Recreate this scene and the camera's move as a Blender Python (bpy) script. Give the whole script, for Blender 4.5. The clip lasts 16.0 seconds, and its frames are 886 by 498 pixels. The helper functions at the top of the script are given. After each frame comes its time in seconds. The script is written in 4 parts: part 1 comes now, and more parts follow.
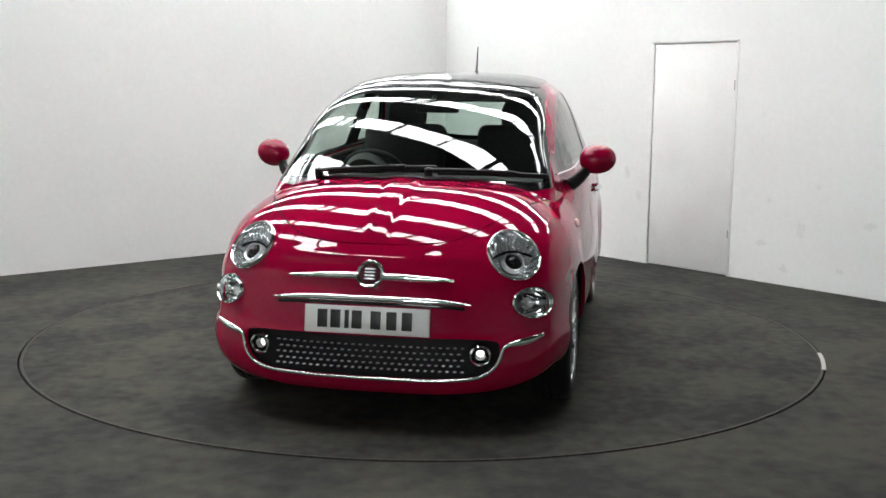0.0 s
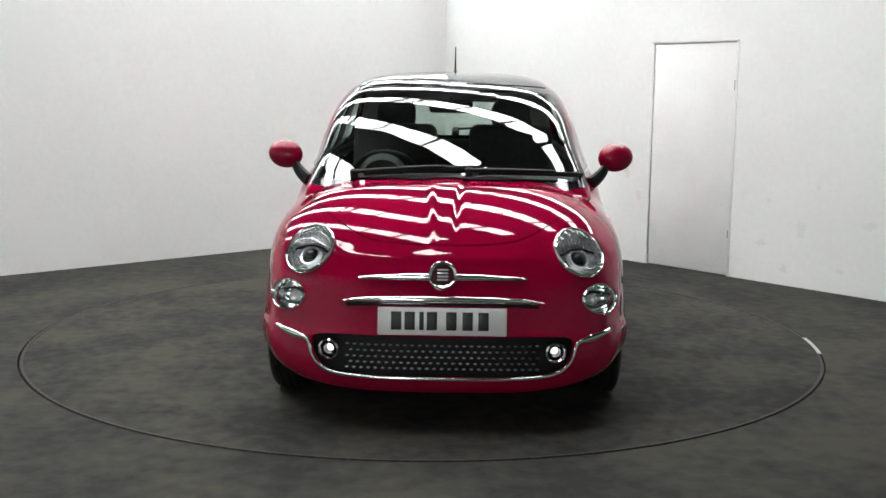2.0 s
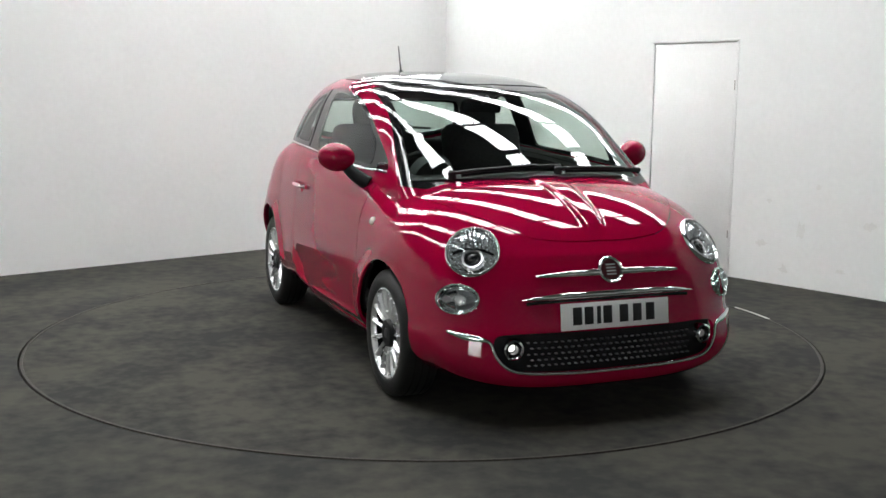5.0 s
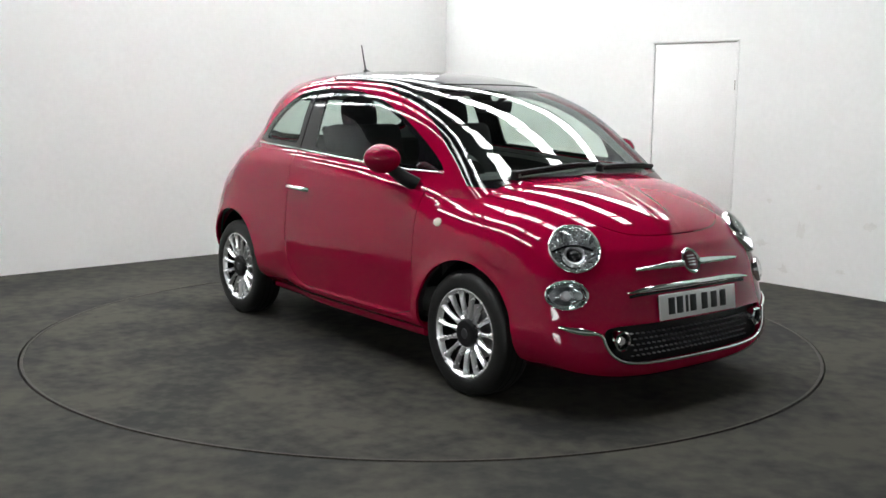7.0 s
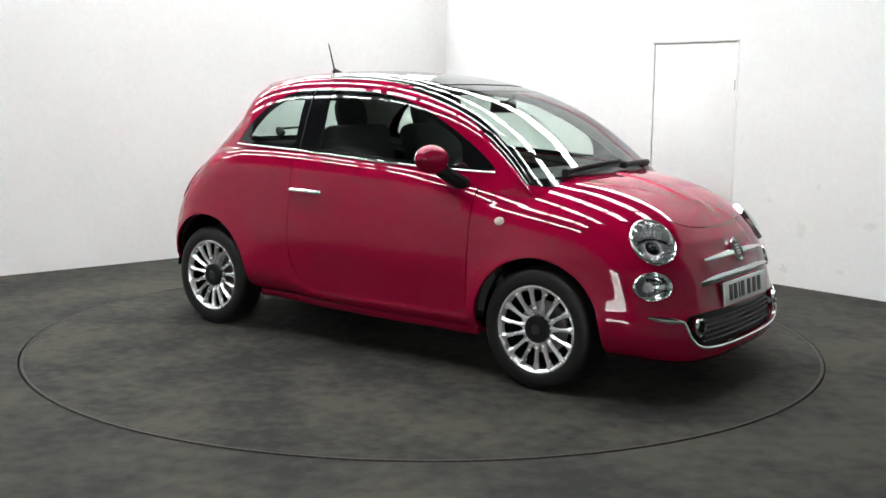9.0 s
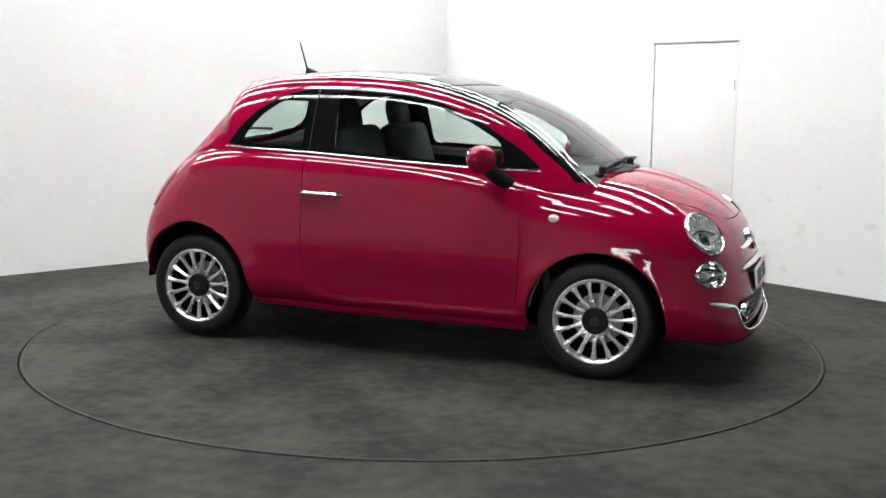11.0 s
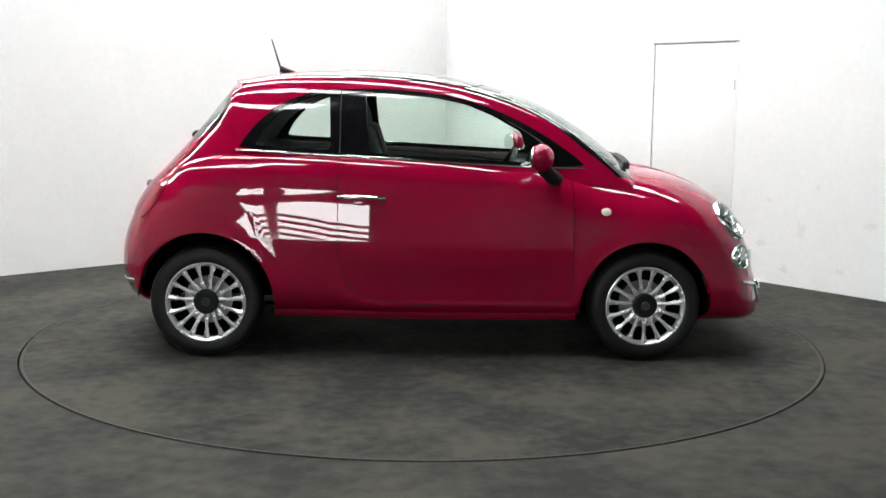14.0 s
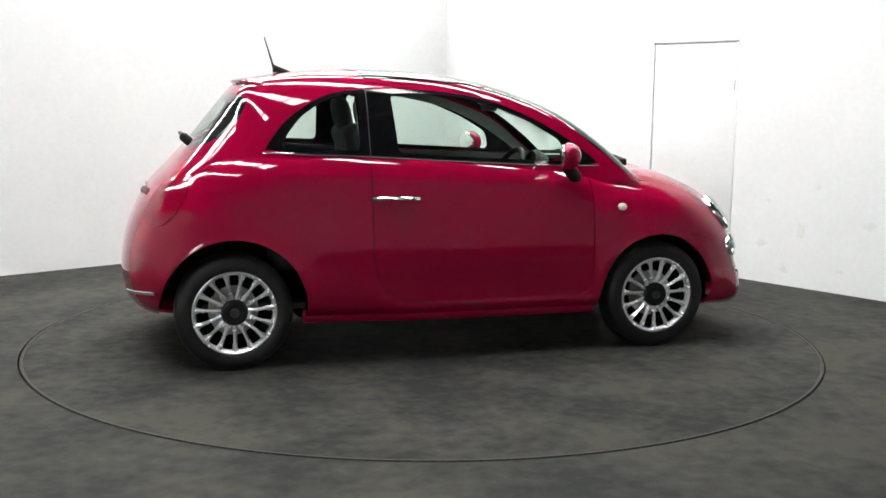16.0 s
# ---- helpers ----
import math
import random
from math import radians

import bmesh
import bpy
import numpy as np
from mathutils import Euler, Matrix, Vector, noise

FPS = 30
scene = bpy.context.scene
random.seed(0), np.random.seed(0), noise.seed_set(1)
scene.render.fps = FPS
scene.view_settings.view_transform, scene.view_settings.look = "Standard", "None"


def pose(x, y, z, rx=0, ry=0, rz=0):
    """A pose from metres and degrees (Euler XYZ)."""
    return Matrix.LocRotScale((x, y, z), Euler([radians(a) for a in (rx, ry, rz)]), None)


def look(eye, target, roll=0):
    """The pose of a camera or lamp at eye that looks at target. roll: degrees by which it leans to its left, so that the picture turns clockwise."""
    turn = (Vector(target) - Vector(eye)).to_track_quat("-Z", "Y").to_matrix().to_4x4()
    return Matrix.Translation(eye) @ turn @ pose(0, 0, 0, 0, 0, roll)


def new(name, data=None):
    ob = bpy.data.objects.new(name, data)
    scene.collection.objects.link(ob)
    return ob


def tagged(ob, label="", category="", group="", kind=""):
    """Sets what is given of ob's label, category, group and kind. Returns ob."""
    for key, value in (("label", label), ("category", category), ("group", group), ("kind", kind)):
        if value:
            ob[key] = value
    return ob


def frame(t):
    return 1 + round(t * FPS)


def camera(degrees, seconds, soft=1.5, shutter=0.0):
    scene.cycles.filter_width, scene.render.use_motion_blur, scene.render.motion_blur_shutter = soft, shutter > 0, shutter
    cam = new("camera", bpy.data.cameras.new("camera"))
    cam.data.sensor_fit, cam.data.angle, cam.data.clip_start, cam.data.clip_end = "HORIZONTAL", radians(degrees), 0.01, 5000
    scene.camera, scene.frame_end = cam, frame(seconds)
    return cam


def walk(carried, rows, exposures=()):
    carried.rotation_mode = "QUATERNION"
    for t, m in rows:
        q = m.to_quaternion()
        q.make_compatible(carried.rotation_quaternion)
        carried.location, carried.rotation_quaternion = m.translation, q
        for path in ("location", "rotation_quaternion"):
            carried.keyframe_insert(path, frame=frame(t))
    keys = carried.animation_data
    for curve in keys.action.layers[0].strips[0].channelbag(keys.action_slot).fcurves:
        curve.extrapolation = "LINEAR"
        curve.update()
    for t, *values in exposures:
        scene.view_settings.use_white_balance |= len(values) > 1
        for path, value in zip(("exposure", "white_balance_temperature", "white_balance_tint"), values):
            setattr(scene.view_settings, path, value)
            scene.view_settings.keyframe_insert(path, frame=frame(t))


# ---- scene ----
# ---- camera: fixed on a tripod in front of the turntable ----
cam = camera(45.33, 16.0, soft=1.5)
EYE = Vector((0.0, -6.0736, 1.3835))
PAN, TILT = radians(0.976), radians(-8.341)
AIM = EYE + Vector((math.sin(PAN) * math.cos(TILT), math.cos(PAN) * math.cos(TILT), math.sin(TILT)))
STAND = look(EYE, AIM, 0.631)
walk(cam, [(0.0, STAND), (16.0, STAND)],
     exposures=[(0.0, -0.03), (3.5, -0.06), (7.0, 0.05), (9.0, 0.22), (12.5, 0.33), (16.0, 0.40)])

# ---- world and rooflights ----
world = bpy.data.worlds.new("sky")
scene.world = world
world.use_nodes = True
wn = world.node_tree.nodes
sky = wn.new("ShaderNodeTexSky")
sky.sky_type, sky.sun_disc, sky.sun_elevation, sky.sun_rotation = "NISHITA", False, radians(40), radians(200)
world.node_tree.links.new(sky.outputs[0], wn["Background"].inputs[0])
wn["Background"].inputs[1].default_value = 0.08
ROOFLIGHT, WINDOWLIGHT = 20.5, 15.0


# ---- materials ----
def mat(name, colour, rough=0.5, metal=0.0, var=0.0, scale=8.0, bump=0.0, bscale=60.0, coat=0.0, detail=6.0, rvar=0.0, colour2=None, spec=0.5):
    """A principled surface with noise at two scales in colour and roughness, and fine relief."""
    m = bpy.data.materials.new(name)
    m.use_nodes = True
    n, l = m.node_tree.nodes, m.node_tree.links
    p = n["Principled BSDF"]
    p.inputs["Base Color"].default_value = (*colour, 1)
    p.inputs["Roughness"].default_value = rough
    p.inputs["Metallic"].default_value = metal
    p.inputs["Specular IOR Level"].default_value = spec
    p.inputs["Coat Weight"].default_value = coat
    p.inputs["Coat Roughness"].default_value = 0.015
    if var or bump or rvar:
        tc = n.new("ShaderNodeTexCoord")
        big = n.new("ShaderNodeTexNoise")
        big.inputs["Scale"].default_value, big.inputs["Detail"].default_value = scale, detail
        fine = n.new("ShaderNodeTexNoise")
        fine.inputs["Scale"].default_value, fine.inputs["Detail"].default_value = bscale, 3
        l.new(tc.outputs["Object"], big.inputs["Vector"])
        l.new(tc.outputs["Object"], fine.inputs["Vector"])
        if var:
            ramp = n.new("ShaderNodeMix")
            ramp.data_type = "RGBA"
            c2 = colour2 or tuple(c * (1 - var) for c in colour)
            ramp.inputs["A"].default_value = (*c2, 1)
            ramp.inputs["B"].default_value = (*colour, 1)
            mr = n.new("ShaderNodeMapRange")
            mr.inputs[1].default_value, mr.inputs[2].default_value = 0.41, 0.59
            add = n.new("ShaderNodeMath")
            add.operation = "MULTIPLY_ADD"
            add.inputs[1].default_value = 0.35
            l.new(fine.outputs[0], add.inputs[0])
            sc = n.new("ShaderNodeMath")
            sc.operation = "MULTIPLY"
            sc.inputs[1].default_value = 0.65
            l.new(big.outputs[0], sc.inputs[0])
            l.new(sc.outputs[0], add.inputs[2])
            l.new(add.outputs[0], mr.inputs[0])
            l.new(mr.outputs[0], ramp.inputs["Factor"])
            l.new(ramp.outputs["Result"], p.inputs["Base Color"])
        if rvar:
            rr = n.new("ShaderNodeMapRange")
            rr.inputs[3].default_value, rr.inputs[4].default_value = rough - rvar, rough + rvar
            l.new(big.outputs[0], rr.inputs[0])
            l.new(rr.outputs[0], p.inputs["Roughness"])
        if bump:
            b = n.new("ShaderNodeBump")
            b.inputs["Strength"].default_value, b.inputs["Distance"].default_value = bump, 0.004
            l.new(fine.outputs[0], b.inputs["Height"])
            l.new(b.outputs[0], p.inputs["Normal"])
    return m


def glass(name, tint, ior=1.5):
    m = bpy.data.materials.new(name)
    m.use_nodes = True
    n, l = m.node_tree.nodes, m.node_tree.links
    n.remove(n["Principled BSDF"])
    tr, gl, fr, mix, power, mapped = (n.new("ShaderNode" + k) for k in ("BsdfTransparent", "BsdfGlossy", "LayerWeight", "MixShader", "Math", "MapRange"))
    tr.inputs[0].default_value = (*tint, 1)
    gl.inputs["Roughness"].default_value = 0.01
    # both faces of the pane reflect, by Schlick's rule
    f0 = 2 * ((ior - 1) / (ior + 1)) ** 2
    fr.inputs[0].default_value = 0.5
    power.operation = "POWER"
    power.inputs[1].default_value = 5.0
    mapped.inputs[3].default_value = f0
    l.new(fr.outputs["Facing"], power.inputs[0])
    l.new(power.outputs[0], mapped.inputs[0])
    l.new(mapped.outputs[0], mix.inputs[0])
    l.new(tr.outputs[0], mix.inputs[1])
    l.new(gl.outputs[0], mix.inputs[2])
    l.new(mix.outputs[0], n["Material Output"].inputs[0])
    return m


def glow(name, colour, strength):
    m = bpy.data.materials.new(name)
    m.use_nodes = True
    p = m.node_tree.nodes["Principled BSDF"]
    p.inputs["Base Color"].default_value = (*colour, 1)
    p.inputs["Emission Color"].default_value = (*colour, 1)
    p.inputs["Emission Strength"].default_value = strength
    return m


PAINT = mat("crimson_paint", (0.295, 0.0013, 0.030), 0.45, 0.0, var=0.06, scale=900, coat=1.0, bscale=2500, spec=0.0)
CHROME = mat("chrome", (0.86, 0.87, 0.88), 0.06, 1.0, rvar=0.03, scale=30)
SILVER = mat("silver_alloy", (0.93, 0.93, 0.94), 0.26, 0.72, rvar=0.05, scale=40)
LAMPSILVER = mat("lamp_reflector", (0.84, 0.85, 0.86), 0.2, 0.93, rvar=0.06, scale=60)
BLACK = mat("black_plastic", (0.009, 0.009, 0.010), 0.5, spec=0.25, var=0.3, scale=40, bump=0.15, bscale=900)
GLOSSBLACK = mat("gloss_black", (0.006, 0.006, 0.007), 0.08, rvar=0.03, scale=20)
RUBBER = mat("tyre_rubber", (0.0085, 0.0085, 0.0085), 0.48, var=0.35, scale=25, bump=0.2, bscale=300, spec=0.4)
UNDER = mat("underbody", (0.006, 0.006, 0.006), 0.95, var=0.4, scale=12, spec=0.1)
TRIM = mat("dark_interior_trim", (0.02, 0.02, 0.021), 0.6, var=0.3, scale=30, bump=0.3, bscale=500)
LINING = mat("grey_lining", (0.30, 0.30, 0.29), 0.85, var=0.12, scale=20, bump=0.2, bscale=600)
CLOTH = mat("dark_seat_cloth", (0.03, 0.03, 0.033), 0.9, var=0.35, scale=60, bump=0.5, bscale=700)
DISC = mat("brake_steel", (0.35, 0.34, 0.33), 0.35, 1.0, rvar=0.1, scale=60)
PLATE = mat("plate_white", (0.85, 0.85, 0.84), 0.3, var=0.03, scale=10)
INK = mat("plate_ink", (0.01, 0.01, 0.01), 0.4)
REDLAMP = mat("red_lamp_plastic", (0.25, 0.001, 0.022), 0.35, coat=1.0, var=0.2, scale=90, spec=0.0)
GLASS = glass("tinted_glass", (0.86, 0.95, 0.90), 1.45)
SCREEN = glass("windscreen_glass", (0.86, 0.95, 0.90), 1.55)
DARKGLASS = glass("rear_glass", (0.70, 0.80, 0.75), 1.5)
CLEAR = glass("clear_lens", (0.96, 0.97, 0.97), 1.4)
MIRROR = mat("mirror", (0.9, 0.9, 0.9), 0.01, 1.0)
DRL = glow("daytime_lamp", (1.0, 0.98, 0.95), 1.8)
WALL = mat("white_emulsion", (0.825, 0.83, 0.82), 0.6, var=0.045, scale=0.9, bump=0.03, bscale=25, rvar=0.05)
DOORPAINT = mat("white_door_paint", (0.80, 0.80, 0.79), 0.45, var=0.05, scale=3, bump=0.05, bscale=50)
# greys of the two unseen walls, set by how much light they bounce
GREYBOUNCE = mat("grey_bounce_wall", (0.38, 0.38, 0.37), 0.8, var=0.12, scale=0.8)
MIDBOUNCE = mat("mid_grey_bounce_wall", (0.32, 0.32, 0.32), 0.8, var=0.2, scale=1.2)
GRIME = mat("grime", (0.765, 0.765, 0.745), 0.7, var=0.05, scale=25)
FLOOR = mat("grey_floor_paint", (0.061, 0.058, 0.049), 0.75, var=0.45, spec=0.03, colour2=(0.030, 0.030, 0.029), scale=1.3, bump=0.12, bscale=11, rvar=0.1, detail=9)
TABLE = mat("turntable_paint", (0.060, 0.057, 0.048), 0.7, var=0.55, spec=0.03, colour2=(0.026, 0.026, 0.025), scale=1.9, bump=0.12, bscale=13, rvar=0.12, detail=10)
# shade of gaps and grooves as a near-black colour
GAP = mat("gap_shadow", (0.012, 0.011, 0.010), 0.9)
RUST = mat("rusty_steel", (0.035, 0.028, 0.022), 0.7, 0.3, var=0.5, scale=30)
STEEL = mat("worn_steel", (0.45, 0.43, 0.40), 0.4, 0.8, rvar=0.15, scale=30)
ROOFSKIN = mat("dark_roof_sheet", (0.045, 0.047, 0.05), 0.7, var=0.3, scale=1.5)
TRUSS = mat("truss_paint", (0.06, 0.06, 0.065), 0.5, var=0.3, scale=4)
SKYLIGHT = glow("rooflight_panel", (0.97, 1.0, 1.0), ROOFLIGHT)
WINDOW = glow("daylight_opening", (0.95, 0.99, 1.0), WINDOWLIGHT)


# ---- mesh helpers ----
def mesh_ob(name, bm, material, parent=None, label="", smooth=True, angle=35):
    me = bpy.data.meshes.new(name)
    bm.normal_update()
    if smooth:
        for f in bm.faces:
            f.smooth = True
        for e in bm.edges:
            if len(e.link_faces) == 2 and e.calc_face_angle(0) > radians(angle):
                e.smooth = False
    bm.to_mesh(me)
    bm.free()
    me.materials.append(material)
    ob = new(name, me)
    if parent:
        ob.parent = parent
    if label:
        ob["label"] = label
    return ob


def part(name, bm, material, parent, label="", angle=35):
    return mesh_ob(name, bm, material, parent, label, True, angle)


def add_box(bm, m, sx, sy, sz, bevel=0.0, seg=2):
    """A box of that size about the pose m, with rounded edges."""
    t = bmesh.new()
    bmesh.ops.create_cube(t, size=1)
    bmesh.ops.scale(t, vec=(sx, sy, sz), verts=t.verts)
    if bevel:
        bmesh.ops.bevel(t, geom=t.edges[:], offset=bevel, segments=seg, profile=0.5, affect="EDGES")
    join(bm, t, m)
    return bm


def join(bm, t, m=None):
    if m is not None:
        bmesh.ops.transform(t, matrix=m, verts=t.verts)
    made = [bm.verts.new(v.co) for v in t.verts]
    t.verts.index_update()
    for f in t.faces:
        bm.faces.new([made[v.index] for v in f.verts])
    t.free()


def box(sx, sy, sz, m=None, bevel=0.0, seg=2):
    return add_box(bmesh.new(), m or Matrix(), sx, sy, sz, bevel, seg)


def lathe(profile, steps=48, m=None, close=False):
    """Turns (radius, height) pairs about z."""
    bm = bmesh.new()
    rings = []
    for r, h in profile:
        if r < 1e-6:
            rings.append([bm.verts.new((0, 0, h))] * steps)
        else:
            rings.append([bm.verts.new((r * math.cos(2 * math.pi * i / steps), r * math.sin(2 * math.pi * i / steps), h)) for i in range(steps)])
    pairs = list(zip(rings, rings[1:])) + ([(rings[-1], rings[0])] if close else [])
    for a, b in pairs:
        for i in range(steps):
            j = (i + 1) % steps
            vs = []
            for v in (a[i], a[j], b[j], b[i]):
                if v not in vs:
                    vs.append(v)
            if len(vs) > 2:
                bm.faces.new(vs)
    if m is not None:
        bmesh.ops.transform(bm, matrix=m, verts=bm.verts)
    bmesh.ops.recalc_face_normals(bm, faces=bm.faces)
    return bm


def sweep(points, section, up=(0, 0, 1), ends=True):
    """A bar of the closed section (pairs across and up) along the points; section may be a function of the step."""
    bm = bmesh.new()
    pts = [Vector(p) for p in points]
    ups = up if isinstance(up, list) else [up] * len(pts)
    rings = []
    for i, p in enumerate(pts):
        d = (pts[min(i + 1, len(pts) - 1)] - pts[max(i - 1, 0)]).normalized()
        a = d.cross(Vector(ups[i])).normalized()
        b = a.cross(d).normalized()
        sec = section(i / (len(pts) - 1)) if callable(section) else section
        rings.append([bm.verts.new(p + a * s + b * t) for s, t in sec])
    k = len(rings[0])
    for r, q in zip(rings, rings[1:]):
        for i in range(k):
            bm.faces.new((r[i], r[(i + 1) % k], q[(i + 1) % k], q[i]))
    if ends:
        bm.faces.new(rings[0][::-1])
        bm.faces.new(rings[-1])
    bmesh.ops.recalc_face_normals(bm, faces=bm.faces)
    return bm


def oval(a, b, k=8):
    return [(a * math.cos(2 * math.pi * i / k), b * math.sin(2 * math.pi * i / k)) for i in range(k)]


# ---- the place ----
CORNER = Vector((0.192, 4.632, 0))
LW, RW = radians(40.395), radians(-50.357)
E1 = Vector((-math.cos(LW), -math.sin(LW), 0))      # along the first wall, away from the corner
E2 = Vector((math.cos(RW), math.sin(RW), 0))        # along the second wall, away from the corner
WALL_H, LEN1, LEN2, THICK = 2.5, 9.6, 12.0, 0.12


def room(a, b, z=0.0):
    return CORNER + E1 * a + E2 * b + Vector((0, 0, z))


def wall(name, start, way, inner, length, height, holes=()):
    """A wall along way from start, its inner face on that line; holes are (from, to, top) openings down to the floor."""
    bm = bmesh.new()
    spans, at = [], 0.0
    for h0, h1, top in holes:
        spans += [(at, h0, 0, height), (h0, h1, top, height)]
        at = h1
    spans.append((at, length, 0, height))
    ang = math.atan2(way.y, way.x)
    for s0, s1, z0, z1 in spans:
        c = start + way * ((s0 + s1) / 2) - inner * (THICK / 2)
        add_box(bm, Matrix.Translation((c.x, c.y, (z0 + z1) / 2)) @ Matrix.Rotation(ang, 4, "Z"), s1 - s0, THICK, z1 - z0)
    ob = mesh_ob(name, bm, WALL, smooth=False)
    return tagged(ob, "white painted partition wall with faint scuffs", "wall", kind="structure")


def build_floor():
    bm = bmesh.new()
    r0, n = 2.214, 160
    ring = [bm.verts.new((r0 * math.cos(2 * math.pi * i / n), r0 * math.sin(2 * math.pi * i / n), 0)) for i in range(n)]
    low = [bm.verts.new((v.co.x, v.co.y, -0.05)) for v in ring]
    mid = [bm.verts.new((v.co.x * 1.8, v.co.y * 1.8, 0)) for v in ring]
    far = [bm.verts.new((v.co.x * 14, v.co.y * 14, 0)) for v in ring]
    for i in range(n):
        j = (i + 1) % n
        bm.faces.new((ring[i], mid[i], mid[j], ring[j]))
        bm.faces.new((mid[i], far[i], far[j], mid[j]))
        bm.faces.new((low[i], ring[i], ring[j], low[j]))
    tagged(mesh_ob("floor", bm, FLOOR, smooth=False), "dark grey painted concrete floor with worn patches", "floor", kind="structure")
    # near-black disc below the turntable; its colour is the shade in the gap
    bm = lathe([(0, -0.05), (2.6, -0.05), (2.6, -0.08), (0, -0.08)], 96)
    tagged(mesh_ob("floor_pit", bm, GAP), "near-black disc under the turntable, the gap's shade painted in", "floor", kind="structure")


def build_walls():
    into1, into2 = E2, E1
    tagged(wall("wall_north", CORNER - E1 * THICK, E1, into1, LEN1 + THICK, WALL_H), kind="structure")
    # the second wall holds the door
    s0, s1 = (Vector((1.838, 2.6176, 0)) - CORNER).dot(E2), (Vector((2.3664, 2.0618, 0)) - CORNER).dot(E2)
    wall("wall_east", CORNER.copy(), E2, into2, 8.0, 3.4, holes=[(s0 - 0.005, s1 + 0.005, 1.797)])
    # two unseen walls added behind the camera to bounce light and fill reflections
    near = wall("bounce_wall_south", room(LEN1, -4), E2, -E1, LEN2 + 4, 4.2)
    near.data.materials[0] = GREYBOUNCE
    tagged(near, "unseen grey wall added to bounce light onto the car")
    far = wall("bounce_wall_west", room(-4, LEN2), E1, -E2, LEN1 + 4, 5.5)
    far.data.materials[0] = MIDBOUNCE
    tagged(far, "unseen mid-grey wall added for fill light and reflections")
    ang = math.atan2(E2.y, E2.x)
    c = CORNER + E2 * ((s0 + s1) / 2) - E1 * 0.022
    door = mesh_ob("door_1", box(s1 - s0, 0.04, 1.785, Matrix.Translation((c.x, c.y, 0.9)) @ Matrix.Rotation(ang, 4, "Z"), 0.003), DOORPAINT)
    tagged(door, "closed white flush door set in the partition wall", "door", kind="structure")
    trim = bmesh.new()
    for s in (s0 - 0.016, s1 + 0.016):
        q = CORNER + E2 * s + E1 * 0.002
        add_box(trim, Matrix.Translation((q.x, q.y, 0.90)) @ Matrix.Rotation(ang, 4, "Z"), 0.02, 0.008, 1.80, 0.002)
    q = CORNER + E2 * ((s0 + s1) / 2) + E1 * 0.003
    add_box(trim, Matrix.Translation((q.x, q.y, 1.811)) @ Matrix.Rotation(ang, 4, "Z"), s1 - s0 + 0.054, 0.010, 0.02, 0.002)
    part("door_frame", trim, DOORPAINT, door, "thin white painted door lining")
    for z, h in ((1.47, 0.075), (0.33, 0.06)):
        q = CORNER + E2 * (s1 + 0.004) + E1 * 0.004
        part("hinge", lathe([(0, -h / 2), (0.006, -h / 2), (0.006, h / 2), (0, h / 2)], 12, Matrix.Translation((q.x, q.y, z))), STEEL, door, "small dull metal hinge")
    # faint scuffs low on the wall beside the door
    rng = random.Random(7)
    host = bpy.data.objects["wall_east"]
    spots = [(s1 + 0.35, 0.62), (s1 + 0.62, 0.42), (s1 + 0.95, 0.16), (s1 + 0.30, 0.30), (s1 + 1.15, 0.50), (s1 + 0.75, 0.75), (s0 - 0.25, 0.75), (s0 - 0.12, 0.55), (s1 + 1.3, 0.22), (s1 + 0.5, 0.12)]
    for s, z in spots:
        bm = bmesh.new()
        w, h = rng.uniform(0.03, 0.09), rng.uniform(0.02, 0.10)
        mid = bm.verts.new(CORNER + E2 * s + E1 * 0.003 + Vector((0, 0, z)))
        ring = []
        for k in range(14):
            t, r = 2 * math.pi * k / 14, rng.uniform(0.45, 1.1)
            ring.append(bm.verts.new(CORNER + E2 * (s + w * r * math.cos(t)) - E1 * 0.001 + Vector((0, 0, z + h * r * math.sin(t)))))
        for p0, p1 in zip(ring, ring[1:] + ring[:1]):
            bm.faces.new((mid, p0, p1))
        part("scuff_mark", bm, GRIME, host, "faint grey scuff")
    # unseen near-black panel added behind the door; it paints the gaps' shade
    back = CORNER + E2 * ((s0 + s1) / 2) - E1 * 0.4
    tagged(mesh_ob("door_backing", box(1.2, 0.1, 2.2, Matrix.Translation((back.x, back.y, 1.1)) @ Matrix.Rotation(ang, 4, "Z")), GAP, smooth=False), "near-black panel added behind the door to darken its gaps", "wall", kind="structure")


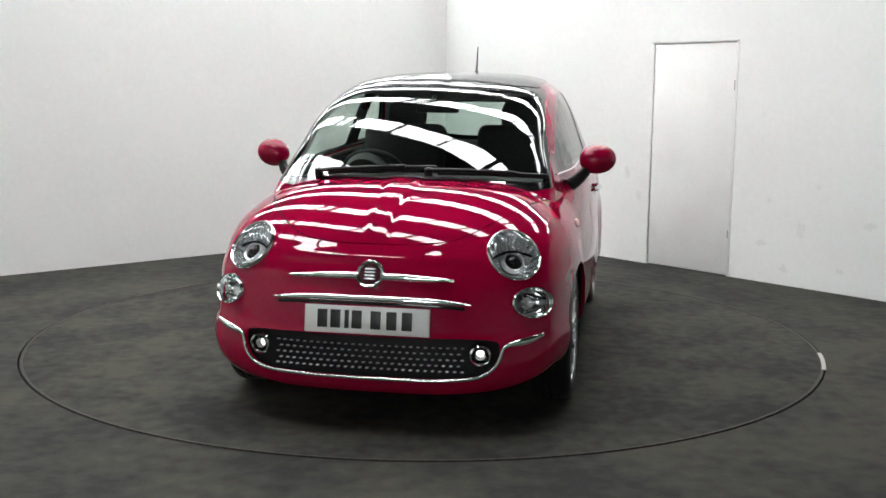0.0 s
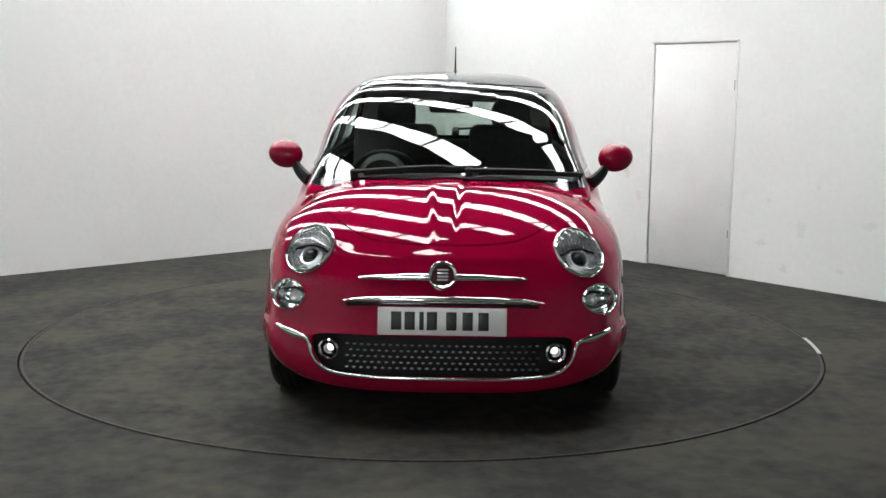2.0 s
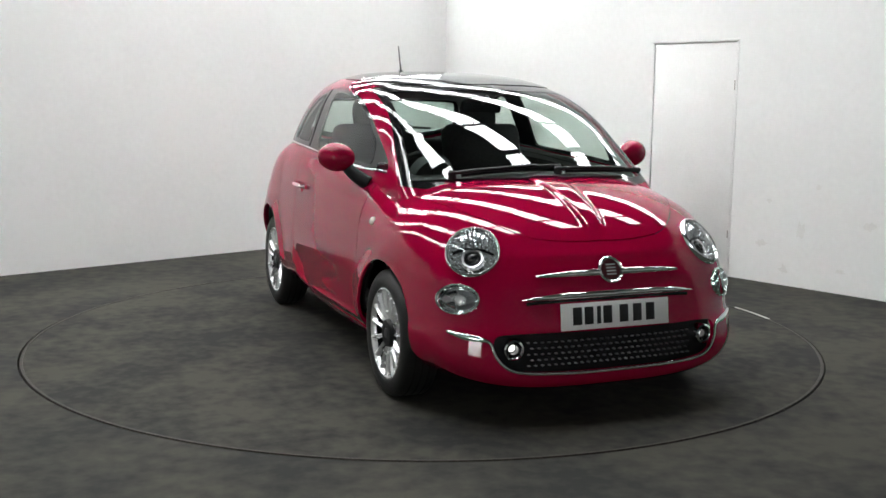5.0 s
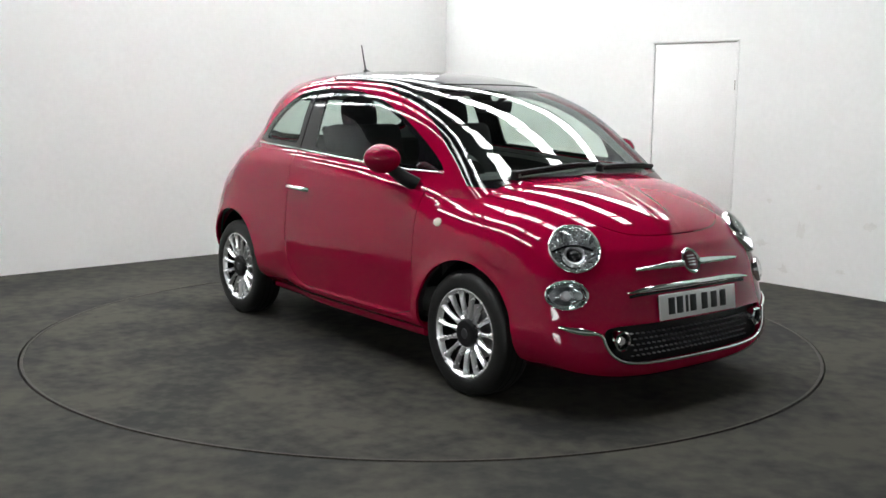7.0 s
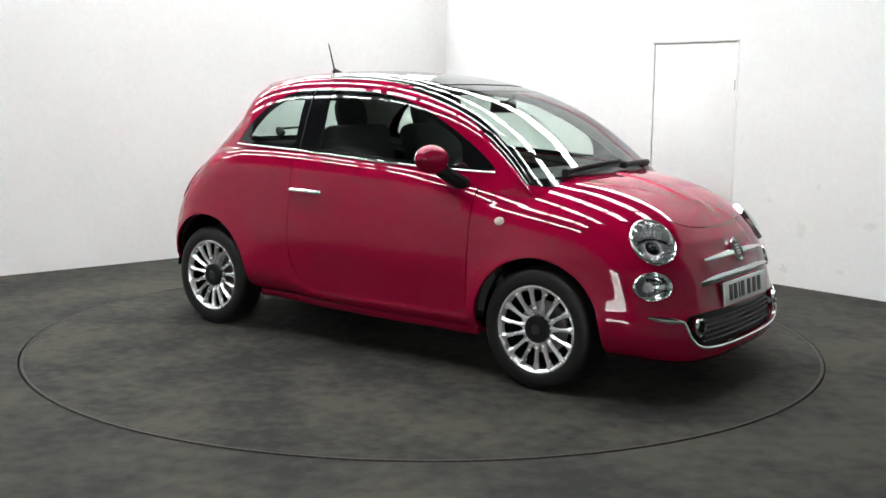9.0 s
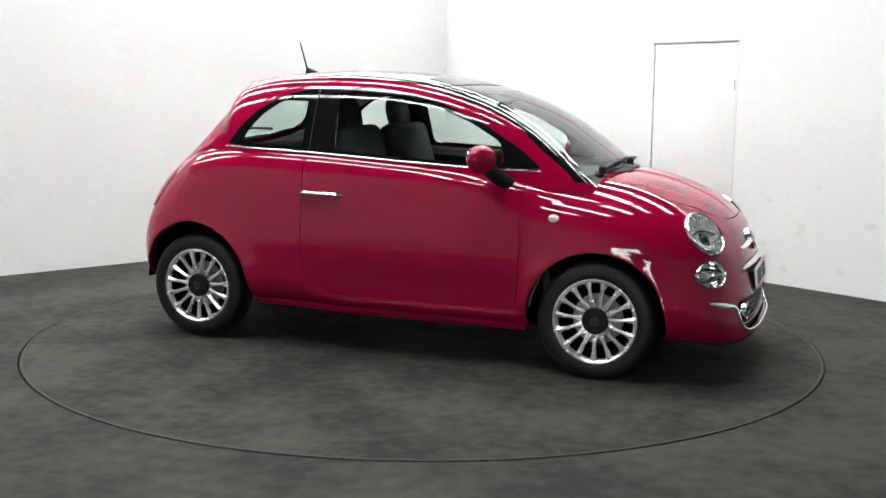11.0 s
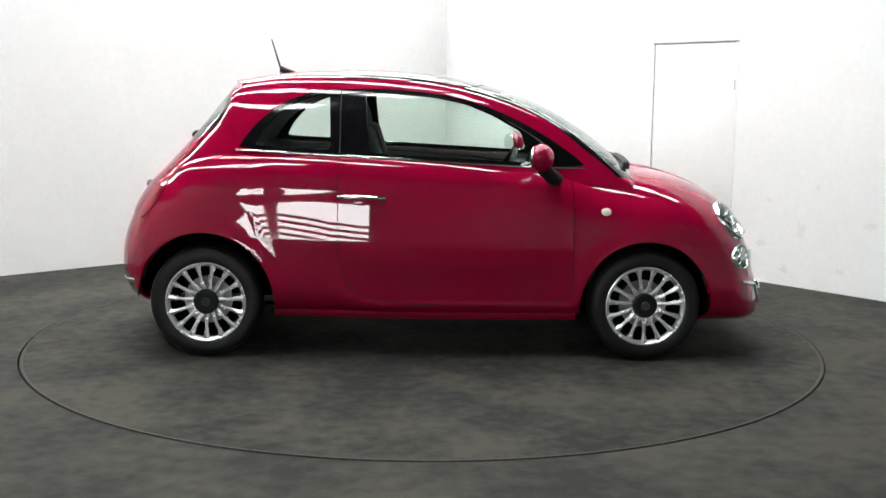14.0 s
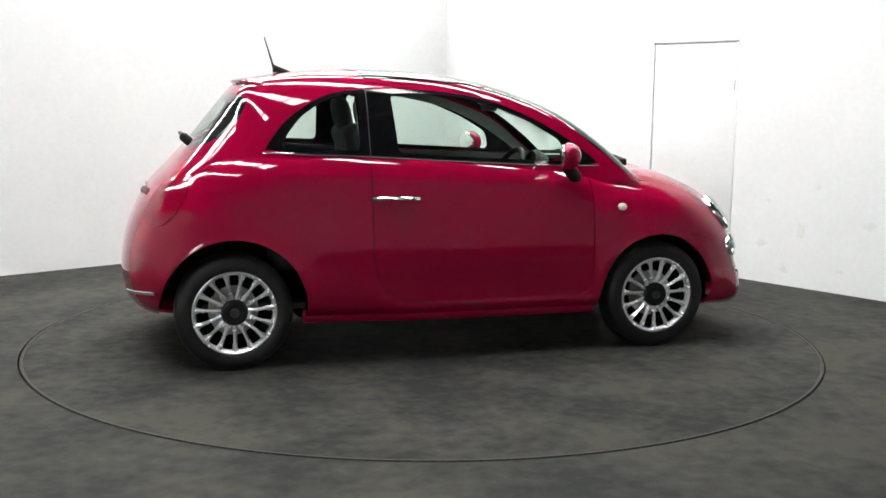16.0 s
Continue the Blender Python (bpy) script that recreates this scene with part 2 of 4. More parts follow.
def build_roof():
    """A works roof high above: dark sheeting, bright rooflight strips along the second wall over one bay, lattice trusses under them."""
    z, pitch, wide, span = 5.6, 1.85, 0.46, 48.0
    ang = math.atan2(E2.y, E2.x)
    mid = room(3.0, 5.5)
    turn = Matrix.Rotation(ang, 4, "Z")
    dark, bright, bars = bmesh.new(), bmesh.new(), bmesh.new()
    strips = [4.95 - 3.0 - pitch * k for k in range(-1, 12)][::-1]
    edges = [-span / 2] + [e for k in strips for e in (k - wide / 2, k + wide / 2)] + [span / 2]
    for s0, s1 in zip(edges[::2], edges[1::2]):
        c = mid + E1 * ((s0 + s1) / 2)
        add_box(dark, Matrix.Translation((c.x, c.y, z + 0.02)) @ turn, span, s1 - s0, 0.06)
    for k in strips:
        c = mid + E1 * k - E2 * 11.80                        # the strips end over the turntable; sheeting goes on
        add_box(bright, Matrix.Translation((c.x, c.y, z)) @ turn, 23.4, wide, 0.02)
        c = mid + E1 * k + E2 * 11.95
        add_box(dark, Matrix.Translation((c.x, c.y, z + 0.02)) @ turn, 24.1, wide + 0.02, 0.05)
        for j in range(-18, 1):
            c = mid + E1 * k + E2 * (j * 1.25)
            add_box(bars, Matrix.Translation((c.x, c.y, z - 0.03)) @ turn, 0.085, wide, 0.04)
    for s in (-1, 1):
        c = mid + E2 * (s * span / 2)
        add_box(dark, Matrix.Translation((c.x, c.y, z / 2)) @ turn, 0.1, span, z)
        c = mid + E1 * (s * span / 2)
        add_box(dark, Matrix.Translation((c.x, c.y, z / 2)) @ turn, span, 0.1, z)
    tagged(mesh_ob("ceiling", dark, ROOFSKIN, smooth=False), "dark works roof of ribbed sheeting", "ceiling", kind="structure")
    tagged(mesh_ob("ceiling_rooflights", bright, SKYLIGHT, smooth=False), "bright translucent rooflight strips", "rooflight", kind="structure")
    tagged(mesh_ob("ceiling_glazing_bars", bars, TRUSS, smooth=False), "dark glazing bars across the rooflights", "roof structure", kind="structure")
    up = Vector((0, 0, 1))
    for i in range(-6, 5):
        bm = bmesh.new()
        c = mid + E2 * (i * 3.6 - 1.2)
        for h in (0.0, -0.62):
            add_box(bm, Matrix.Translation((c.x, c.y, z - 0.12 + h)) @ turn, 0.08, span - 1, 0.08)
        n = 56
        for j in range(n):
            y0 = -span / 2 + 0.8 + j * (span - 1.6) / n
            y1 = y0 + (span - 1.6) / n
            za, zb = (z - 0.12, z - 0.74) if j % 2 else (z - 0.74, z - 0.12)
            join(bm, sweep([c + E1 * y0 + up * za, c + E1 * y1 + up * zb], oval(0.03, 0.03, 6), tuple(E2)))
        tagged(mesh_ob("roof_truss", bm, TRUSS, smooth=False), "dark painted steel lattice roof truss", "roof truss", "roof trusses", kind="structure")


def build_opening():
    """A daylit shutter opening in the far wall, seen mirrored in the car's side."""
    ang = math.atan2(E2.y, E2.x)
    c = room(LEN1 - 0.02, 8.8, 1.25)
    ob = mesh_ob("window_1", box(1.85, 0.02, 1.2, Matrix.Translation(c) @ Matrix.Rotation(ang, 4, "Z")), WINDOW, smooth=False)
    tagged(ob, "daylit shutter opening with horizontal slats in the far wall", "window", kind="structure")
    for k in range(7):
        q = room(LEN1 - 0.045, 8.8, 0.71 + 0.115 * k)
        part("slat", box(1.89, 0.02, 0.052, Matrix.Translation(q) @ Matrix.Rotation(ang, 4, "Z"), 0.004), STEEL, ob, "grey horizontal slat")


def build_turntable():
    n = 160
    prof = [(0, 0), (0.7, 0), (1.4, 0), (2.0, 0), (2.196, 0), (2.204, -0.006), (2.204, -0.045)]
    top = mesh_ob("turntable", lathe(prof, n), TABLE)
    tagged(top, "round dark grey painted turntable with worn stains, flush with the floor", "turntable")
    part("rim", lathe([(2.188, 0.0), (2.19, 0.003), (2.203, 0.003), (2.206, -0.004), (2.206, -0.02)], n), RUST, top, "thin dark worn steel edge of the turntable")
    a0 = radians(MARK_ANGLE)
    arc = [(2.204 * math.cos(a0 + t), 2.204 * math.sin(a0 + t), 0.004) for t in np.linspace(-0.085, 0.085, 12)]
    part("edge_strip", sweep(arc, [(-0.011, -0.004), (0.011, -0.004), (0.010, 0.001), (-0.010, 0.001)]), STEEL, top, "short bare metal strip at the turntable's edge")
    return top


# ---- the car: skins ----
from mathutils.bvhtree import BVHTree


def curve(rows, per):
    """Catmull-Rom through the rows, per steps a span, then evened out."""
    r = np.array(rows, float)
    k = len(r)
    out = []
    for i in range(k - 1):
        a, b, c, d = r[max(i - 1, 0)], r[i], r[i + 1], r[min(i + 2, k - 1)]
        for t in np.arange(per) / per:
            out.append(0.5 * (2 * b + (c - a) * t + (2 * a - 5 * b + 4 * c - d) * t * t + (3 * b - a - 3 * c + d) * t ** 3))
    out.append(r[-1])
    q = np.array(out)
    for _ in range(per):
        q[1:-1] = (q[:-2] + 2 * q[1:-1] + q[2:]) / 4
    return q


def bump(d, w):
    return np.exp(-(d / w) ** 2)


SIDE_X = (-1.7, -1.45, -1.3, -1.15, -0.9, -0.5, 0.0, 0.5, 0.9, 1.1, 1.25, 1.4, 1.6, 1.9)
SIDE_Y = (0.64, 0.722, 0.765, 0.787, 0.799, 0.811, 0.816, 0.811, 0.801, 0.797, 0.789, 0.772, 0.72, 0.62)


def side_y(x):
    fine = np.linspace(-1.75, 1.95, 371)
    y = np.interp(fine, SIDE_X, SIDE_Y)
    for _ in range(60):
        y[1:-1] = (y[:-2] + 2 * y[1:-1] + y[2:]) / 4
    return np.interp(x, fine, y)


def tub_grid():
    """The lower body: an outline in side view, drawn in towards the waist as the skin turns round to the flanks.
    Rows: outline x, z; waist x, z; squareness."""
    nose = [(1.55, 0.152, 1.20, 0.46, 3.6), (1.76, 0.150, 1.29, 0.47, 3.4), (1.842, 0.174, 1.34, 0.48, 3.2), (1.866, 0.235, 1.36, 0.49, 3.1), (1.866, 0.34, 1.375, 0.53, 2.75),
            (1.852, 0.43, 1.38, 0.57, 2.6), (1.830, 0.52, 1.375, 0.60, 2.5), (1.805, 0.60, 1.36, 0.62, 2.5), (1.772, 0.675, 1.33, 0.63, 2.45), (1.715, 0.76, 1.29, 0.64, 2.45),
            (1.62, 0.842, 1.23, 0.65, 2.55), (1.47, 0.914, 1.14, 0.655, 2.75), (1.30, 0.966, 1.03, 0.66, 2.8), (1.12, 0.992, 0.90, 0.66, 3.0)]
    waist = [(0.85, 1.02, 0.72, 0.66, 3.6), (0.45, 1.06, 0.42, 0.64, 6.0), (0.0, 1.085, 0.0, 0.63, 6.8), (-0.5, 1.11, -0.45, 0.63, 6.8), (-0.95, 1.12, -0.80, 0.64, 5.8), (-1.22, 1.09, -1.0, 0.65, 4.2)]
    tail = [(-1.38, 1.02, -1.10, 0.65, 3.2), (-1.49, 0.94, -1.16, 0.64, 3.0), (-1.57, 0.84, -1.2, 0.63, 2.9), (-1.625, 0.73, -1.23, 0.61, 2.9), (-1.668, 0.62, -1.25, 0.59, 2.9),
            (-1.69, 0.50, -1.26, 0.56, 2.9), (-1.685, 0.38, -1.25, 0.53, 2.9), (-1.64, 0.28, -1.21, 0.51, 3.0), (-1.52, 0.225, -1.13, 0.50, 3.2)]
    floor_ = [(-1.2, 0.205, -0.98, 0.50, 3.6), (-0.7, 0.195, -0.65, 0.50, 4.2), (0.0, 0.185, 0.0, 0.50, 4.4), (0.7, 0.175, 0.65, 0.50, 4.2), (1.25, 0.168, 1.0, 0.48, 4.0), (1.55, 0.152, 1.20, 0.46, 3.6)]
    q = curve(nose + waist + tail + floor_, 9)
    cx, cz, mx, mz, n = (q[:, i][:, None] for i in range(5))
    a = np.arcsin((0.85 * np.linspace(0, 1, 46)[None, :] ** 1.6) ** (n / 2))
    a = np.concatenate([a, a[:, -1:] + (np.pi / 2 - a[:, -1:]) * np.linspace(0, 1, 27)[None, 1:]], 1)
    f = 1 - np.cos(a) ** (2 / n)
    x, z = cx + (mx - cx) * f, cz + (mz - cz) * f
    y = np.sin(a) ** (2 / n) * side_y(np.minimum(np.maximum(x, -1.75), 1.95) * 0 + mx)
    # fill the flank between the upper and the lower waist
    g = np.linspace(0, 1, 9)[None, 1:]
    x2 = mx + (mx * 0.93 - mx) * g
    z2 = mz + (0.58 - mz) * g
    y2 = side_y(x2)
    x, y, z = (np.concatenate(p, 1) for p in ((x, x2), (y, y2), (z, z2)))
    # flares over the wheels, scooped lower doors, the bonnet's two creases
    side = np.clip((y - 0.45) / 0.25, 0, 1) ** 2
    for wx, r in ((1.15, 0.345), (-1.15, 0.365)):
        d = np.hypot(x - wx, z - 0.29) - r
        y += 0.016 * bump(d, 0.06) * side
    # the door's lower scoop ends on a flared ledge that curls up behind the door
    ledge = 0.300 + 0.16 * np.clip((-0.24 - x) / 0.28, 0, 1) ** 2
    along = np.clip((0.80 - x) / 0.06, 0, 1) * np.clip((x + 0.47) / 0.20, 0, 1) ** 0.7
    y -= 0.016 * bump(z - ledge - 0.09, 0.09) * along * side
    y += 0.022 * along * side / (1 + np.exp(np.clip((z - ledge) / 0.008, -30, 30)))
    # shoulder line below the windows
    line = 0.965 - 0.03 * x - 0.05 * np.clip(x - 0.6, 0, 1)
    y += 0.0045 * side / (1 + np.exp(np.clip((z - line) / 0.008, -30, 30)))
    y += 0.003 * side * np.clip((0.6 - x) / 0.5, 0, 1) / (1 + np.exp(np.clip((z - line + 0.085) / 0.008, -30, 30)))
    y -= 0.030 * np.clip((z - 0.50) / 0.36, 0, 1.0) ** 2 * np.clip((1.35 - np.abs(x)) / 0.5, 0, 1) * side
    top = np.clip((z - 0.70) / 0.08, 0, 1) * np.clip((x - 0.95) / 0.1, 0, 1) * np.clip((1.74 - x) / 0.16, 0, 1)
    half = 0.075 - 0.03 * np.clip((x - 1.1) / 0.6, 0, 1)
    z += 0.008 * top / (1 + np.exp((y - half) / 0.005))
    # the bumper steps out below its strip, and a soft ridge runs under the bonnet's edge
    fore = np.clip((x - 1.3) / 0.2, 0, 1)
    step = fore / (1 + np.exp(np.clip((z - 0.408) / 0.008, -30, 30)))
    x += 0.009 * step * np.clip(1 - (y / 0.75) ** 2, 0, 1)
    y *= 1 + 0.010 * step
    x += 0.008 * fore * bump(z - 0.712, 0.022) * np.clip(1 - (y / 0.47) ** 4, 0, 1)
    return np.stack([x, y, z], -1)


def cabin_grid():
    """The upper body: screen, roof and hatch in side view, and how it comes down to the belt on both sides.
    Rows: outline x, z; belt x, z; roof half width; squareness."""
    rows = [(1.26, 0.89, 1.08, 0.86, 0.672, 9.0), (1.14, 0.985, 1.02, 0.90, 0.667, 10.0), (1.02, 1.085, 0.945, 0.92, 0.655, 11.0), (0.875, 1.192, 0.84, 0.93, 0.648, 11.0), (0.68, 1.308, 0.70, 0.94, 0.648, 11.0),
            (0.465, 1.397, 0.53, 0.94, 0.642, 10.0), (0.25, 1.450, 0.33, 0.94, 0.640, 9.0), (0.05, 1.484, 0.12, 0.95, 0.637, 8.0), (-0.2, 1.504, -0.15, 0.95, 0.630, 7.4), (-0.45, 1.508, -0.38, 0.96, 0.622, 7.0),
            (-0.70, 1.500, -0.60, 0.96, 0.612, 6.5), (-0.90, 1.478, -0.78, 0.97, 0.604, 5.6), (-1.04, 1.442, -0.90, 0.97, 0.600, 4.6), (-1.115, 1.37, -0.97, 0.97, 0.61, 3.4),
            (-1.20, 1.265, -1.03, 0.97, 0.62, 3.2), (-1.30, 1.14, -1.10, 0.97, 0.63, 3.1), (-1.395, 1.035, -1.16, 0.96, 0.64, 3.0), (-1.48, 0.94, -1.23, 0.93, 0.65, 3.0)]
    q = curve(rows, 10)
    cx, cz, mx, mz, yt, n = (q[:, i][:, None] for i in range(6))
    # even steps across the roof, round its edge and down the side
    top = np.minimum(0.9, 0.97 * 0.5 ** (1 / n))
    a0 = np.arcsin((top * np.linspace(0, 1, 44)[None, :]) ** (n / 2))
    a1 = a0[:, -1:] + (np.pi / 2 - 2 * a0[:, -1:]) * np.linspace(0, 1, 18)[None, 1:]
    a2 = np.arccos((np.cos(a1[:, -1:]) ** (2 / n) * np.linspace(1, 0, 36)[None, 1:]) ** (n / 2))
    a = np.concatenate([a0, a1, a2], 1)
    f = 1 - np.cos(a) ** (2 / n)
    x, z = cx + (mx - cx) * f, cz + (mz - cz) * f
    yt = yt - 0.045 * np.clip((cz - 0.95) / 0.25, 0, 1)
    wide = 0.752 - 0.10 * np.clip((-mx - 0.7) / 0.5, 0, 1) ** 2 - 0.05 * np.clip((mx - 0.5) / 0.4, 0, 1)
    y = np.sin(a) ** (2 / n) * (yt + (wide - yt) * f)
    z = z - 0.035 * (y / 0.6) ** 2 * (1 - f) * np.clip((cz - 1.2) / 0.2, 0, 1)
    bow = 0.115 * np.clip((x - 0.05) / 0.85, 0, 1)
    x = x - bow * (y / 0.65) ** 2
    return np.stack([x, y, z], -1)


def skin(half, closed):
    """Mirrors a half grid, adds normals, and gives a bmesh that carries them."""
    g = np.concatenate([half[:, :0:-1] * (1, -1, 1), half], 1)
    if closed:
        g = g[:-1]
        gu = np.roll(g, -1, 0) - np.roll(g, 1, 0)
    else:
        gu = np.gradient(g, axis=0)
    nrm = np.cross(np.gradient(g, axis=1), gu)
    nrm /= np.linalg.norm(nrm, axis=2, keepdims=True) + 1e-12
    probe = nrm[g.shape[0] // 3, g.shape[1] // 2]
    flip = probe[2] < 0
    if flip:
        nrm = -nrm
    bm = bmesh.new()
    lay = bm.verts.layers.float_vector.new("n")
    h, w = g.shape[:2]
    vs = [[None] * w for _ in range(h)]
    for i in range(h):
        for j in range(w):
            v = vs[i][j] = bm.verts.new(g[i, j])
            v[lay] = nrm[i, j]
    for i in range(h if closed else h - 1):
        k = (i + 1) % h
        for j in range(w - 1):
            q = (vs[i][j], vs[i][j + 1], vs[k][j + 1], vs[k][j])
            bm.faces.new(q[::-1] if not flip else q)
    bm.normal_update()
    fs = sum(1 for f in list(bm.faces)[::97] if f.normal.dot(f.verts[0][lay]) < 0)
    if fs > len(bm.faces) / 97 / 2:
        bmesh.ops.reverse_faces(bm, faces=bm.faces[:])
    return bm


def cut(bm, g):
    """Splits the skin along g = 0 (g takes an array of points)."""
    bm.verts.index_update()
    val = g(np.array([v.co[:] for v in bm.verts]))
    val[np.abs(val) < 2e-5] = 2e-5
    fresh = []
    for e in bm.edges[:]:
        a, b = e.verts
        va, vb = val[a.index], val[b.index]
        if va * vb < 0 and abs(va) + abs(vb) < 50:
            fresh.append((e, a, va / (va - vb)))
    made = [bmesh.utils.edge_split(e, a, t)[1] for e, a, t in fresh]
    if made:
        bmesh.ops.connect_verts(bm, verts=made)


def centres(faces):
    return np.array([f.calc_center_median()[:] for f in faces])


def polygon(pts):
    """Signed distance (negative inside) to a polygon of (a, b) pairs."""
    p = np.array(pts, float)

    def sd(q):
        d = np.full(len(q), 1e9)
        inside = np.zeros(len(q), bool)
        for s, e in zip(p, np.roll(p, -1, 0)):
            w, v = q - s, e - s
            t = np.clip((w @ v) / (v @ v), 0, 1)
            d = np.minimum(d, np.hypot(*(w - t[:, None] * v).T))
            c = (s[1] > q[:, 1]) != (e[1] > q[:, 1])
            inside ^= c & (q[:, 0] < (e[0] - s[0]) * (q[:, 1] - s[1]) / (e[1] - s[1] + 1e-12) + s[0])
        return np.where(inside, -d, d)
    return sd


def rounded(pts, steps=6, times=2):
    """Chaikin rounding of a polygon's corners."""
    p = [Vector(q) for q in pts]
    for _ in range(times):
        p = [q for a, b in zip(p, p[1:] + p[:1]) for q in (a.lerp(b, 0.25), a.lerp(b, 0.75))]
    return [tuple(q) for q in p]


def fillet(pts, d):
    """Rounds each corner of a polygon within d of it."""
    out = []
    p = [Vector(q) for q in pts]
    for a, c, b in zip(p[-1:] + p[:-1], p, p[1:] + p[:1]):
        e0 = c + (a - c) * min(d / (a - c).length, 0.45)
        e1 = c + (b - c) * min(d / (b - c).length, 0.45)
        out += [tuple(e0.lerp(c, t).lerp(c.lerp(e1, t), t)) for t in (0.0, 0.25, 0.5, 0.75, 1.0)]
    return out


def panel(name, bm, faces, material, parent, label="", depth=0.014, shell=False, offset=0.0):
    """Makes one mesh of the given faces of a skin with its true normals; the edges turn in by depth, or a full inner face is added."""
    lay = bm.verts.layers.float_vector["n"]
    ids, co, no, polys, loops = {}, [], [], [], []

    def vid(v):
        if v not in ids:
            ids[v] = len(co)
            n = Vector(v[lay]).normalized()
            co.append(v.co + n * offset)
            no.append(n)
        return ids[v]
    count = {}
    for f in faces:
        polys.append([vid(v) for v in f.verts])
        loops += [no[i] for i in polys[-1]]
        for i, j in zip(polys[-1], polys[-1][1:] + polys[-1][:1]):
            count[(i, j)] = 1
    rim = [(i, j) for i, j in count if (j, i) not in count]
    first = len(polys)
    if shell:
        k = len(co)
        for i in range(k):
            co.append(co[i] - no[i] * depth)
        for pl in polys[:first]:
            polys.append([i + k for i in pl[::-1]])
            loops += [-no[i] for i in pl[::-1]]
    for i, j in rim:
        base = len(co)
        a, b = co[i], co[j]
        co.extend([a, b, b - no[j] * depth, a - no[i] * depth])
        polys.append([base + 1, base, base + 3, base + 2])
        fn = (co[base] - b).cross(co[base + 3] - co[base])
        fn = fn.normalized() if fn.length > 1e-12 else no[i]
        loops += [fn] * 4
    me = bpy.data.meshes.new(name)
    me.from_pydata([tuple(c) for c in co], [], polys)
    me.polygons.foreach_set("use_smooth", [True] * len(polys))
    me.normals_split_custom_set([tuple(n) for n in loops])
    me.materials.append(material)
    ob = new(name, me)
    ob.parent = parent
    if label:
        ob["label"] = label
    return ob


ARCHES = ((1.15, 0.288, 0.345), (-1.15, 0.300, 0.362))
DLO = [(0.835, 1.008), (0.555, 1.012), (0.05, 1.037), (-0.44, 1.064), (-0.985, 1.085), (-0.955, 1.14), (-0.865, 1.25), (-0.72, 1.345), (-0.60, 1.388), (-0.44, 1.404),
       (-0.2, 1.404), (0.04, 1.385), (0.25, 1.342), (0.46, 1.258), (0.64, 1.158), (0.79, 1.055)]
DOOR = rounded([(0.755, 1.3), (0.765, 0.45), (0.735, 0.292), (0.2, 0.292), (-0.20, 0.30), (-0.36, 0.345), (-0.455, 0.48), (-0.458, 0.8), (-0.458, 1.3)], times=1)


